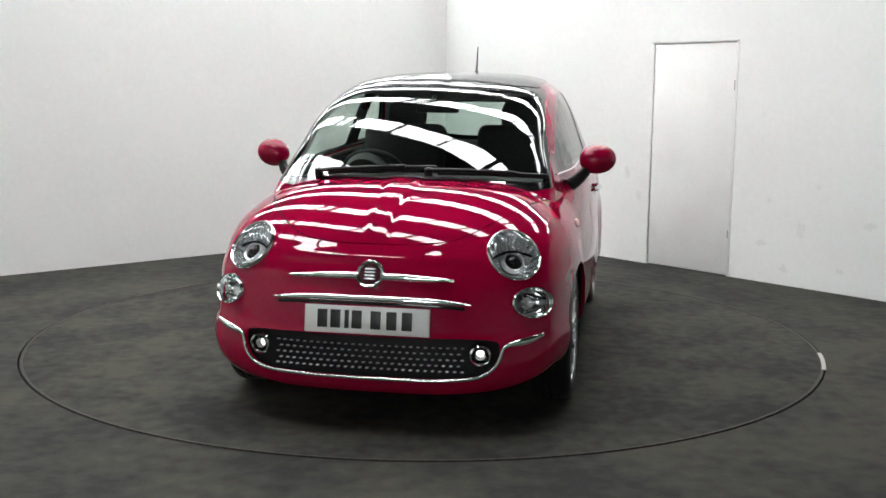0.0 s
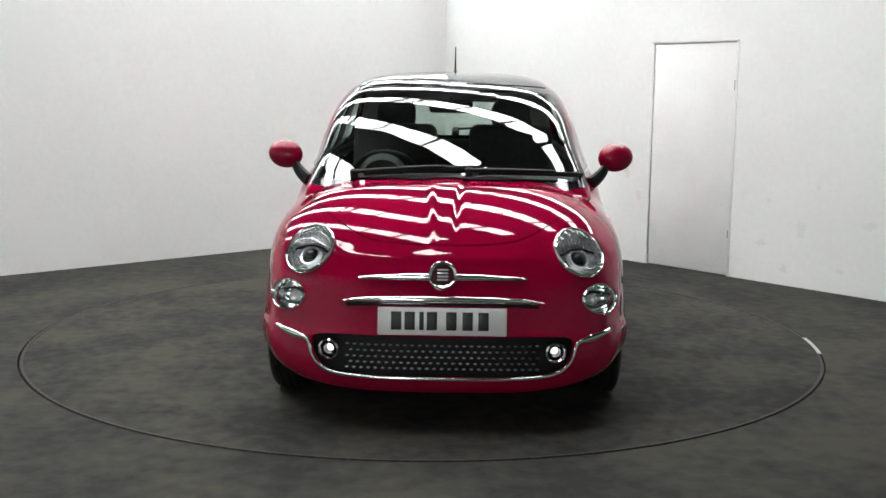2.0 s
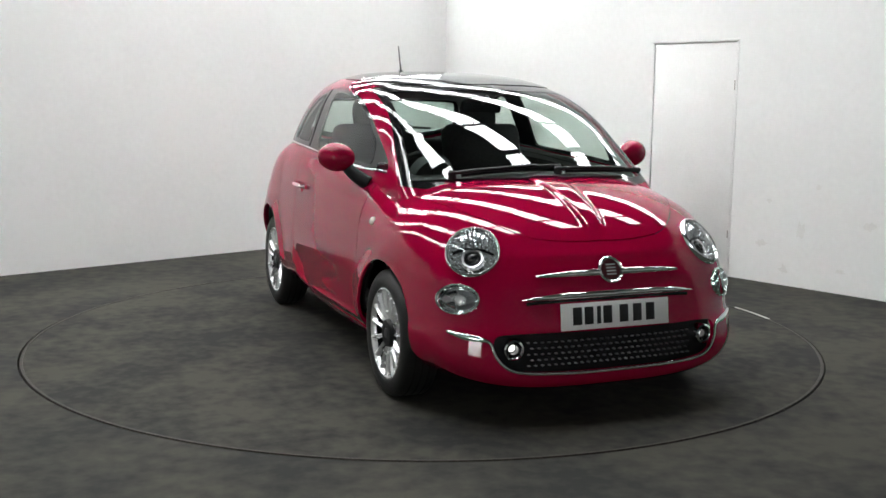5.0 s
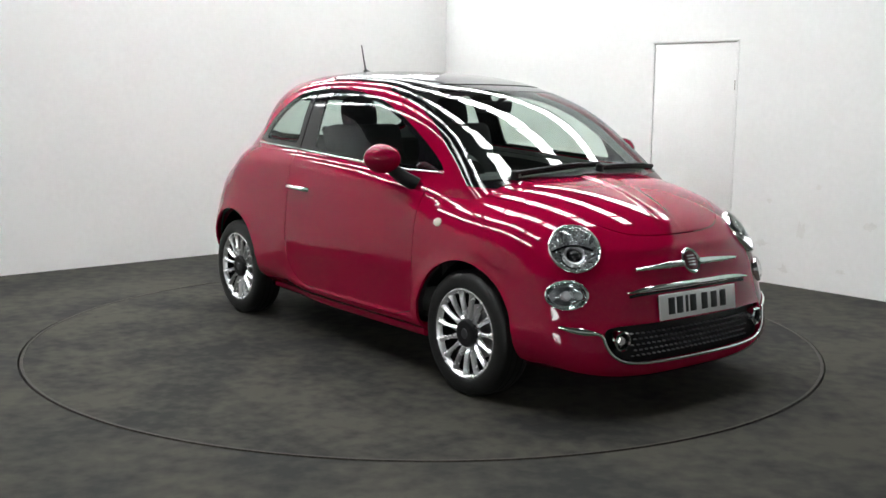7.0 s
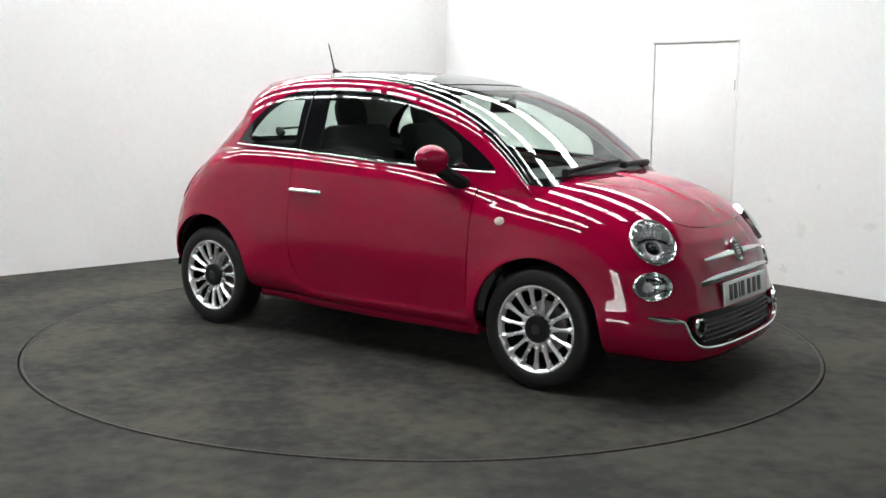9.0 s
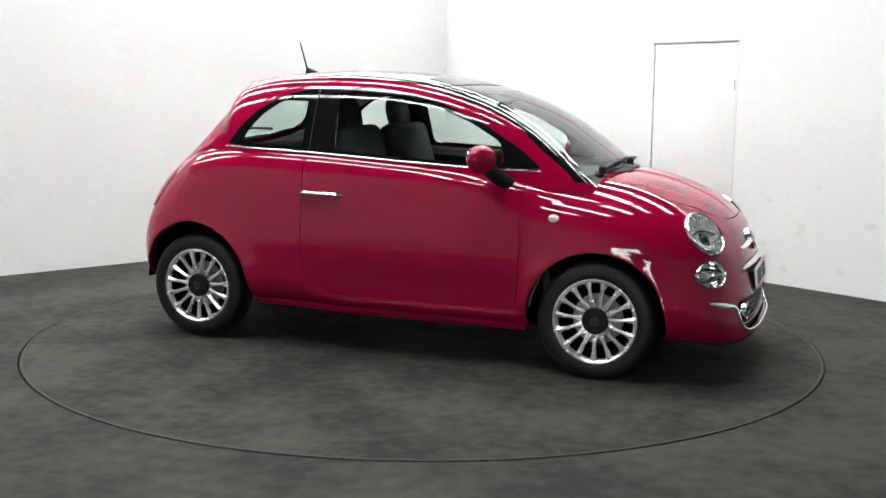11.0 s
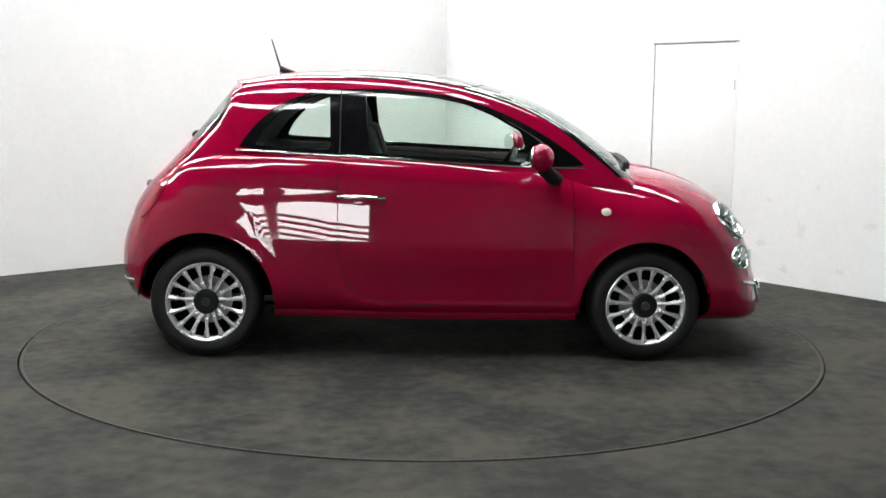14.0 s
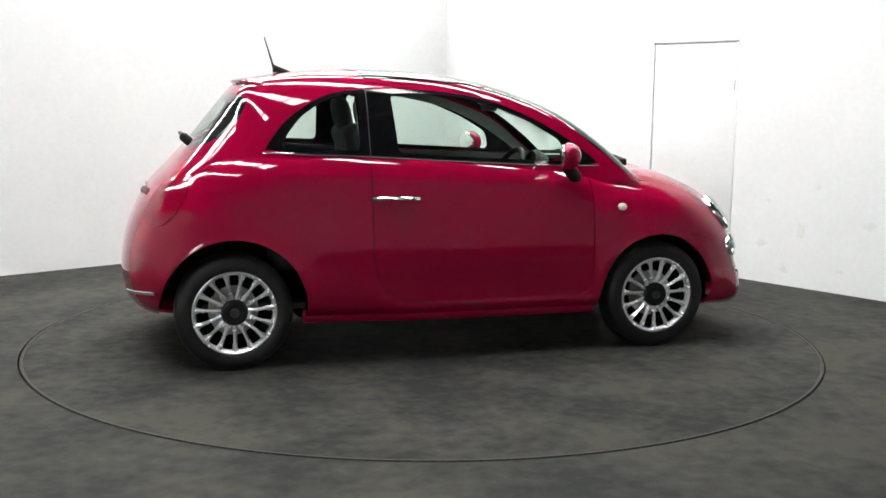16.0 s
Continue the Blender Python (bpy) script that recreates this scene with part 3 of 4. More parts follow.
def build_car():
    car = new("car")
    tagged(car, "glossy crimson small hatchback car with chrome trim on the turntable", "car")
    tub, cabin = skin(tub_grid(), True), skin(cabin_grid(), False)
    low_tree, up_tree = BVHTree.FromBMesh(tub), BVHTree.FromBMesh(cabin)

    def drop(tree, p, none):
        hit = tree.ray_cast(Vector((p[0], p[1], 3)), Vector((0, 0, -1)))[0]
        return hit.z if hit else none

    def front(y, z, out=0.0):
        hit, n = low_tree.ray_cast(Vector((3, y, z)), Vector((-1, 0, 0)))[:2]
        return hit + n * out, n

    def flank(x, z, s, out=0.0, tree=low_tree):
        hit, n = tree.ray_cast(Vector((x, s * 2, z)), Vector((0, -s, 0)))[:2]
        return hit + n * out, n

    # --- cuts of the lower skin ---
    def under_cabin(p):
        return np.array([drop(up_tree, q, -1.0) - q[2] - 0.022 if q[2] > 0.86 and abs(q[1]) < 0.738 else -0.3 for q in p])

    def arch(k):
        x, z, r = ARCHES[k]
        return lambda p: np.where(np.abs(p[:, 1]) > 0.35, np.hypot(p[:, 0] - x, p[:, 2] - z) - r, 9.0)
    door_sd = polygon(DOOR)
    dist_door = lambda p: np.where(np.abs(p[:, 1]) > 0.55, door_sd(p[:, [0, 2]]), 9.0)
    bonnet_sd = polygon(rounded([(0.6, -0.60), (0.95, -0.655), (1.25, -0.615), (1.50, -0.50), (1.66, -0.36), (1.705, -0.2), (1.715, 0), (1.705, 0.2), (1.66, 0.36), (1.50, 0.50), (1.25, 0.615), (0.95, 0.655), (0.6, 0.60)], times=2))
    dist_bonnet = lambda p: np.where(p[:, 2] > 0.66, bonnet_sd(p[:, :2]), 9.0)
    grille_sd = polygon(rounded([(-0.545, 0.385), (-0.535, 0.32), (-0.49, 0.262), (-0.40, 0.245), (-0.2, 0.238), (0.2, 0.238), (0.40, 0.245), (0.49, 0.262), (0.535, 0.32), (0.545, 0.385), (0.50, 0.408), (0, 0.405), (-0.50, 0.408)], times=2))
    dist_grille = lambda p: np.where(p[:, 0] > 1.4, grille_sd(p[:, 1:]), 9.0)
    tail_sd = polygon(rounded([(-1.57, 0.715), (-1.46, 0.725), (-1.34, 0.905), (-1.385, 0.955), (-1.47, 0.95), (-1.57, 0.85)], times=2))
    dist_tail = lambda p: np.where((np.abs(p[:, 1]) > 0.48) & (p[:, 0] < -1.2), tail_sd(p[:, [0, 2]]), 9.0)
    lamps = []
    for s in (-1, 1):
        for kind, (x, y, z), ra, rb in (("head", (1.606, 0.556, 0.708), 0.112, 0.114), ("low", (1.649, 0.634, 0.530), 0.092, 0.064)):
            c, n, _, _ = low_tree.find_nearest(Vector((x, s * y, z)))
            w = (Vector((0, 0, 1)) - n * n.z).normalized()
            lamps.append((kind, s, c, n, w.cross(n).normalized(), w, ra, rb))

    def lamp_sd(c, n, u, w, ra, rb, grow=0.0):
        def f(p):
            d = p - np.array(c)
            e = np.hypot(d @ np.array(u) / (ra + grow), d @ np.array(w) / (rb + grow)) - 1
            return np.where((d @ np.array(n) > -0.12) & (np.linalg.norm(d, axis=1) < 0.3), e * rb, 9.0)
        return f
    gap = 0.002
    cut(tub, under_cabin)
    for k in (0, 1):
        cut(tub, arch(k))
    for sd in (dist_door, dist_bonnet):
        cut(tub, lambda p: sd(p) - gap)
        cut(tub, lambda p: sd(p) + gap)
    cut(tub, dist_grille)
    cut(tub, dist_tail)
    for kind, s, c, n, u, w, ra, rb in lamps:
        cut(tub, lamp_sd(c, n, u, w, ra, rb))
    tub.faces.ensure_lookup_table()
    faces = list(tub.faces)
    p = centres(faces)
    gone = (under_cabin(p) > 0) | (arch(0)(p) < 0) | (arch(1)(p) < 0) | (dist_grille(p) < 0)
    for kind, s, c, n, u, w, ra, rb in lamps:
        gone |= lamp_sd(c, n, u, w, ra, rb)(p) < 0
    dd, db, dt = dist_door(p), dist_bonnet(p), dist_tail(p)
    is_tail = ~gone & (dt < 0)
    groove = ~gone & ~is_tail & ((np.abs(dd) < gap) | (np.abs(db) < gap))
    is_door, is_bonnet = ~gone & (dd < -gap), ~gone & (db < -gap)
    below = (p[:, 2] < 0.232) & (np.abs(p[:, 1]) < 0.62) & (p[:, 0] < 1.45) & (p[:, 0] > -1.3)
    rest = ~gone & ~is_tail & ~groove & ~is_door & ~is_bonnet
    pick = lambda m: [f for f, k in zip(faces, m) if k]
    panel("body_shell", tub, pick(rest & ~below), PAINT, car, "glossy crimson painted body with bumpers")
    panel("underbody", tub, pick(rest & below), UNDER, car, "black underbody")
    panel("bonnet", tub, pick(is_bonnet), PAINT, car, "crimson bonnet with two raised creases")
    panel("shut_line", tub, pick(groove), GAP, car, "dark shut lines", depth=0.006, offset=-0.009)
    doors = {}
    for s in (-1, 1):
        doors[s] = panel("door", tub, pick(is_door & (p[:, 1] * s > 0)), PAINT, car, "crimson painted car door")
        panel("tail_lamp", tub, pick(is_tail & (p[:, 1] * s > 0)), REDLAMP, car, "red tail lamp", offset=0.006)
    panel("inner_lining", tub, pick((rest | is_door) & (p[:, 2] > 0.33) & (p[:, 0] < 0.95) & (p[:, 0] > -1.5)), TRIM, car, "dark interior side trim", offset=-0.035, depth=0.004)

    # --- cuts of the upper skin ---
    dlo_sd = polygon(rounded(DLO, times=1))
    dist_dlo = lambda q: np.where(np.abs(q[:, 1]) > 0.42, dlo_sd(q[:, [0, 2]]), 9.0)
    screen_sd = polygon(rounded([(-0.675, 0.935), (-0.655, 0.99), (-0.556, 1.375), (-0.530, 1.432), (0.530, 1.432), (0.556, 1.375), (0.655, 0.99), (0.675, 0.935)], times=2))
    dist_screen = lambda q: np.where(q[:, 0] > 0.2, screen_sd(q[:, 1:]), 9.0)
    roof_sd = polygon(rounded([(0.55, -0.515), (0.55, 0.515), (-0.42, 0.505), (-0.46, 0.47), (-0.46, -0.47), (-0.42, -0.505)], times=2))
    dist_roof = lambda q: np.where(q[:, 2] > 1.35, roof_sd(q[:, :2]), 9.0)
    back_sd = polygon(rounded([(-0.56, 1.07), (-0.50, 1.33), (-0.45, 1.365), (0.45, 1.365), (0.50, 1.33), (0.56, 1.07)], times=2))
    dist_back = lambda q: np.where(q[:, 0] < -0.9, back_sd(q[:, 1:]), 9.0)
    inner_door = polygon(fillet([(0.645, 1.031), (0.555, 1.032), (-0.30, 1.076), (-0.325, 1.38), (-0.2, 1.386), (0.03, 1.368), (0.24, 1.325), (0.44, 1.243), (0.61, 1.145)], 0.035))
    inner_quarter = polygon(fillet([(-0.50, 1.090), (-0.90, 1.108), (-0.865, 1.18), (-0.79, 1.268), (-0.69, 1.335), (-0.58, 1.373), (-0.512, 1.381)], 0.03))
    dist_pane = lambda sd: (lambda q: np.where(np.abs(q[:, 1]) > 0.42, sd(q[:, [0, 2]]), 9.0))
    sunk = lambda q: np.array([drop(low_tree, v, -1.0) - v[2] - 0.03 if v[2] < 1.13 else -0.5 for v in q])
    cut(cabin, sunk)
    for g in (dist_dlo, dist_screen, dist_roof, dist_back, dist_pane(inner_door), dist_pane(inner_quarter)):
        cut(cabin, g)
    cut(cabin, lambda q: dist_screen(q) + 0.032)
    cut(cabin, lambda q: dist_back(q) + 0.03)
    faces = list(cabin.faces)
    q = centres(faces)
    keep = sunk(q) <= 0
    dlo, scr, rf, bk = keep & (dist_dlo(q) < 0), keep & (dist_screen(q) < 0), keep & (dist_roof(q) < 0), keep & (dist_back(q) < 0)
    rf &= ~scr
    pane_d, pane_q = dlo & (dist_pane(inner_door)(q) < 0), dlo & (dist_pane(inner_quarter)(q) < 0)
    scr_in, bk_in = scr & (dist_screen(q) < -0.032), bk & (dist_back(q) < -0.03)
    shellc = keep & ~dlo & ~scr & ~rf & ~bk
    panel("upper_shell", cabin, pick(shellc), PAINT, car, "crimson painted roof sides, pillars and hatch")
    panel("headlining", cabin, pick(shellc | rf), LINING, car, "pale grey headlining and pillar trim", offset=-0.03, depth=0.004)
    glassy = [panel("windscreen", cabin, pick(scr_in), SCREEN, car, "curved windscreen", 0.004),
              panel("rear_window", cabin, pick(bk_in), DARKGLASS, car, "tinted rear window", 0.004)]
    panel("windscreen_surround", cabin, pick(scr & ~scr_in), GLOSSBLACK, car, "gloss black windscreen border", 0.006, True, 0.001)
    panel("rear_window_surround", cabin, pick(bk & ~bk_in), GLOSSBLACK, car, "black rear window border", 0.006, True)
    panel("glass_roof", cabin, pick(rf), GLOSSBLACK, car, "black fixed glass roof", 0.01, False, 0.004)
    for s in (-1, 1):
        m = q[:, 1] * s > 0
        panel("window_surround", cabin, pick(dlo & ~pane_d & ~pane_q & m), GLOSSBLACK, car, "black side window surround and pillar", 0.012, True, -0.001)
        glassy.append(panel("door_window", cabin, pick(pane_d & m), GLASS, car, "green-tinted door window", 0.004))
        glassy.append(panel("quarter_window", cabin, pick(pane_q & m), GLASS, car, "green-tinted rear quarter window", 0.004))
        # chrome strip on the belt
        pts, ups = [], []
        for t in np.linspace(0, 1, 40):
            x = 0.83 - 1.82 * t
            z = np.interp(-x, (-0.835, -0.555, -0.05, 0.44, 0.985), (1.004, 1.009, 1.034, 1.061, 1.082))
            h, nn = flank(x, z, s, 0.002, up_tree)
            pts.append(h)
            ups.append(tuple(nn))
        part("belt_strip", sweep(pts, oval(0.0055, 0.004), ups), CHROME, car, "thin chrome strip under the side windows")
        seam = [flank(-0.452, z, s, 0.0015, up_tree) for z in np.linspace(1.068, 1.398, 12)]
        part("door_seam", sweep([h for h, _ in seam], oval(0.0025, 0.002, 6), [tuple(nn) for _, nn in seam]), TRIM, car, "thin seam behind the door window")
    for g in glassy:
        g.visible_shadow = False
    build_front(car, front, low_tree, lamps, grille_sd)
    build_sides(car, doors, flank, up_tree)
    build_rear(car, low_tree, up_tree)
    build_inside(car)
    build_wipers(car, up_tree)
    for x in (1.15, -1.15):
        for s in (-1, 1):
            build_wheel(car, x, s)
    tub.free()
    cabin.free()
    return car


def frame_at(c, n, u, w):
    m = Matrix((u, w, n)).transposed().to_4x4()
    m.translation = c
    return m


def even(points, out):
    """Smooths a line of points and moves it forward."""
    p = np.array([tuple(q) for q in points])
    for _ in range(6):
        p[1:-1] = (p[:-2] + 2 * p[1:-1] + p[2:]) / 4
    return [Vector(q) + Vector((out, 0, 0)) for q in p]


def build_front(car, front, tree, lamps, grille_sd):
    for kind, s, c, n, u, w, ra, rb in lamps:
        m = frame_at(c, n, u, w) @ Matrix.Diagonal((ra, rb, 0.09, 1))
        name = "headlamp" if kind == "head" else "side_lamp"
        cup = lathe([(0.99, 0.06), (0.97, -0.35), (0.86, -0.62), (0.6, -0.85), (0, -0.95)], 120, m)
        inner = m.inverted()
        for v in cup.verts:
            q = inner @ v.co
            k = 1 - 0.035 * (1 + math.cos(20 * math.atan2(q.y, q.x))) * (abs(q.z) > 0.3) * (kind == "head")
            v.co = m @ Vector((q.x * k, q.y * k, q.z))
        lamp = part(name, cup, LAMPSILVER if kind == "head" else CHROME, car, "round chrome headlamp" if kind == "head" else "oval front side lamp", 60)
        part("lamp_ring", lathe([(0.93, -0.1), (0.95, 0.09), (1.0, 0.13), (1.05, 0.07), (1.045, -0.12)], 48, m), CHROME, lamp, "chrome ring", 60)
        if kind == "head":
            f = frame_at(c, n, u, w) @ Matrix.Translation((0, -0.022, -0.006))
            part("projector", lathe([(0.036, -0.06), (0.036, -0.018), (0.031, -0.012), (0.029, -0.02), (0.023, -0.006), (0.012, 0.002), (0, 0.004)], 32, f), GLOSSBLACK, lamp, "dark projector lens", 50)
            part("projector_ring", lathe([(0.037, -0.03), (0.038, -0.010), (0.046, -0.008), (0.050, -0.03)], 32, f), SILVER, lamp, "silver ring")
            f = frame_at(c, n, u, w)
            lid = [f @ Vector((k, 0.022 - 3.2 * k * k, -0.018)) for k in np.linspace(-0.088, 0.088, 18)]
            part("eyelid", sweep(lid, oval(0.006, 0.007, 8), tuple(n)), GLOSSBLACK, lamp, "dark curved lid across the lamp")
            for k in range(-4, 5):
                x = k * 0.0185
                tall = math.sqrt(0.098 ** 2 - x * x)
                bar = [f @ Vector((x * (0.85 + 0.15 * t), 0.022 - 3.2 * x * x + (tall - 0.022 + 3.2 * x * x) * t, -0.034 + 0.026 * t * t)) for t in np.linspace(0.06, 0.96, 6)]
                part("flute", sweep(bar, oval(0.0042, 0.005, 6), tuple(n)), CHROME, lamp)
        else:
            f = frame_at(c, n, u, w)
            part("bulb", lathe([(0.022, -0.06), (0.022, -0.03), (0.014, -0.02), (0, -0.016)], 20, f), SILVER, lamp, "bulb shield")
        lens = lathe([(1.0, 0.03), (0.9, 0.13), (0.65, 0.24), (0.35, 0.30), (0, 0.32)], 40, m)
        part("lamp_lens", lens, CLEAR, lamp, "clear domed lens", 80).visible_shadow = False
    # lower grille: recessed dark back, rows of small studs, a chrome lip, day lamps
    ys, zs = np.linspace(-0.56, 0.56, 41), np.linspace(0.225, 0.42, 9)
    bm = bmesh.new()
    grid = [[bm.verts.new(front(y, z, -0.035)[0]) for z in zs] for y in ys]
    for a, b in zip(grid, grid[1:]):
        for i in range(len(zs) - 1):
            bm.faces.new((a[i], b[i], b[i + 1], a[i + 1]))
    back = part("lower_grille", bm, BLACK, car, "black lower grille with small studs")
    stud = lathe([(0.007, -0.006), (0.006, 0.004), (0.0, 0.007)], 6)
    mesh = bpy.data.meshes.new("stud")
    stud.to_mesh(mesh)
    stud.free()
    mesh.materials.append(mat("stud_grey", (0.50, 0.50, 0.51), 0.3, 0.8))
    for r, z in enumerate((0.268, 0.293, 0.318, 0.343, 0.368, 0.393)):
        for k in range(-13, 14):
            y = (k + 0.5 * (r % 2)) * 0.0305
            if grille_sd(np.array([[y, z]]))[0] > -0.018 or (abs(abs(y) - 0.465) < 0.06):
                continue
            h, nn = front(y, z, -0.028)
            ob = new("stud", mesh)
            ob.parent = back
            ob.matrix_local = Matrix.Translation(h) @ nn.to_track_quat("Z", "Y").to_matrix().to_4x4() @ Matrix.Diagonal((1.15, 0.55, 1, 1))
    path = [(0.70, 0.408), (0.66, 0.396), (0.61, 0.386), (0.57, 0.379), (0.55, 0.365), (0.54, 0.325), (0.515, 0.285), (0.47, 0.256), (0.40, 0.243), (0.25, 0.236), (0.0, 0.234)]
    path = path + [(-y, z) for y, z in path[-2::-1]]
    pts = curve(path, 6)
    lip = [front(y, z, 0.004) for y, z in pts]
    part("grille_lip", sweep([h for h, _ in lip], lambda t: oval(0.0075 + 0.006 * bump(abs(t - 0.5) - 0.42, 0.05), 0.006), [tuple(nn) for _, nn in lip]), CHROME, car, "chrome strip round the lower grille", 60)
    for s in (-1, 1):
        h, nn = front(s * 0.465, 0.343, 0.0)
        f = Matrix.Translation(h) @ Vector((1, s * 0.15, 0)).to_track_quat("Z", "Y").to_matrix().to_4x4()
        lamp = part("day_lamp", lathe([(0.030, -0.02), (0.030, 0.004), (0.036, 0.012), (0.043, 0.006), (0.045, -0.03)], 32, f), CHROME, car, "round chrome day lamp")
        part("lamp_glow", lathe([(0.0165, -0.034), (0.012, -0.030), (0, -0.029)], 24, f), DRL, lamp, "lit white centre")
        part("lamp_bowl", lathe([(0.031, 0.006), (0.021, -0.002), (0.018, -0.036), (0, -0.042)], 24, f), GLOSSBLACK, lamp)
    # whisker bars, badge, moulding
    for s in (-1, 1):
        pts = even([front(s * y, 0.640 - 0.10 * (y - 0.06) ** 2)[0] for y in np.linspace(0.05, 0.345, 24)], 0.008)
        part("nose_bar", sweep(pts, lambda t: oval(0.0160 - 0.009 * t * t, 0.012, 12), (1, 0, 0.1)), CHROME, car, "chrome nose bar beside the badge")
    h, nn = front(0, 0.645, 0.004)
    f = Matrix.Translation(h) @ nn.to_track_quat("Z", "Y").to_matrix().to_4x4()
    badge = part("badge", lathe([(0.060, -0.01), (0.060, 0.010), (0.055, 0.016), (0.050, 0.012), (0.046, 0.010)], 40, f), CHROME, car, "round chrome badge")
    part("badge_face", lathe([(0.047, 0.009), (0.03, 0.012), (0, 0.013)], 32, f), mat("badge_dark", (0.09, 0.03, 0.035), 0.2, 0.4), badge, "dark badge face")
    mark = bmesh.new()
    for k in (-1.5, -0.5, 0.5, 1.5):
        add_box(mark, f @ pose(0.0, k * 0.014, 0.013), 0.045, 0.007, 0.003, 0.001)
    part("badge_mark", mark, SILVER, badge, "plain silver bars on the badge")
    pts = even([front(y, 0.553 - 0.012 * (abs(y) / 0.4) ** 3)[0] for y in np.linspace(-0.415, 0.415, 60)], 0.008)
    part("nose_moulding", sweep(pts, lambda t: oval(0.013 * (1 - abs(2 * t - 1) ** 6) + 0.002, 0.012, 12), (1, 0, 0.1)), CHROME, car, "long chrome moulding under the nose")
    pts = even([front(y, 0.534 - 0.012 * (abs(y) / 0.4) ** 3)[0] for y in np.linspace(-0.395, 0.395, 60)], 0.0)
    part("air_slot", sweep(pts, oval(0.008, 0.004), (1, 0, 0.1)), GLOSSBLACK, car, "narrow dark slot")
    # number plate with plain bars
    f = Matrix.Translation((1.851, 0, 0.468)) @ Matrix.Rotation(radians(-7), 4, "Y")
    plate = part("number_plate", box(0.008, 0.524, 0.113, f, 0.003), PLATE, car, "white number plate with plain dark bars")
    for k, y in enumerate((0.186, 0.131, 0.083, 0.041, -0.038, -0.104, -0.168)):
        wide = 0.018 if k == 2 else 0.042
        part("bar", box(0.002, wide, 0.074, f @ Matrix.Translation((0.0050, -y, 0.002)), 0.0006), INK, plate, "plain dark bar")
    part("plate_holder", box(0.03, 0.50, 0.09, f @ Matrix.Translation((-0.018, 0, 0)), 0.004), BLACK, plate, "black plate holder")
    # cowl and wipers
    cowl = []
    for y in np.linspace(-0.585, 0.585, 40):
        x = 1.135 - 0.36 * (abs(y) / 0.72) ** 2.6
        hit = tree.ray_cast(Vector((x, y, 3)), Vector((0, 0, -1)))[0]
        cowl.append(hit + Vector((0.0, 0, 0.004)))
    part("cowl", sweep(cowl, [(-0.035, -0.01), (0.03, -0.012), (0.034, 0.0), (0.0, 0.007), (-0.03, 0.012)]), BLACK, car, "black plastic cowl below the windscreen")


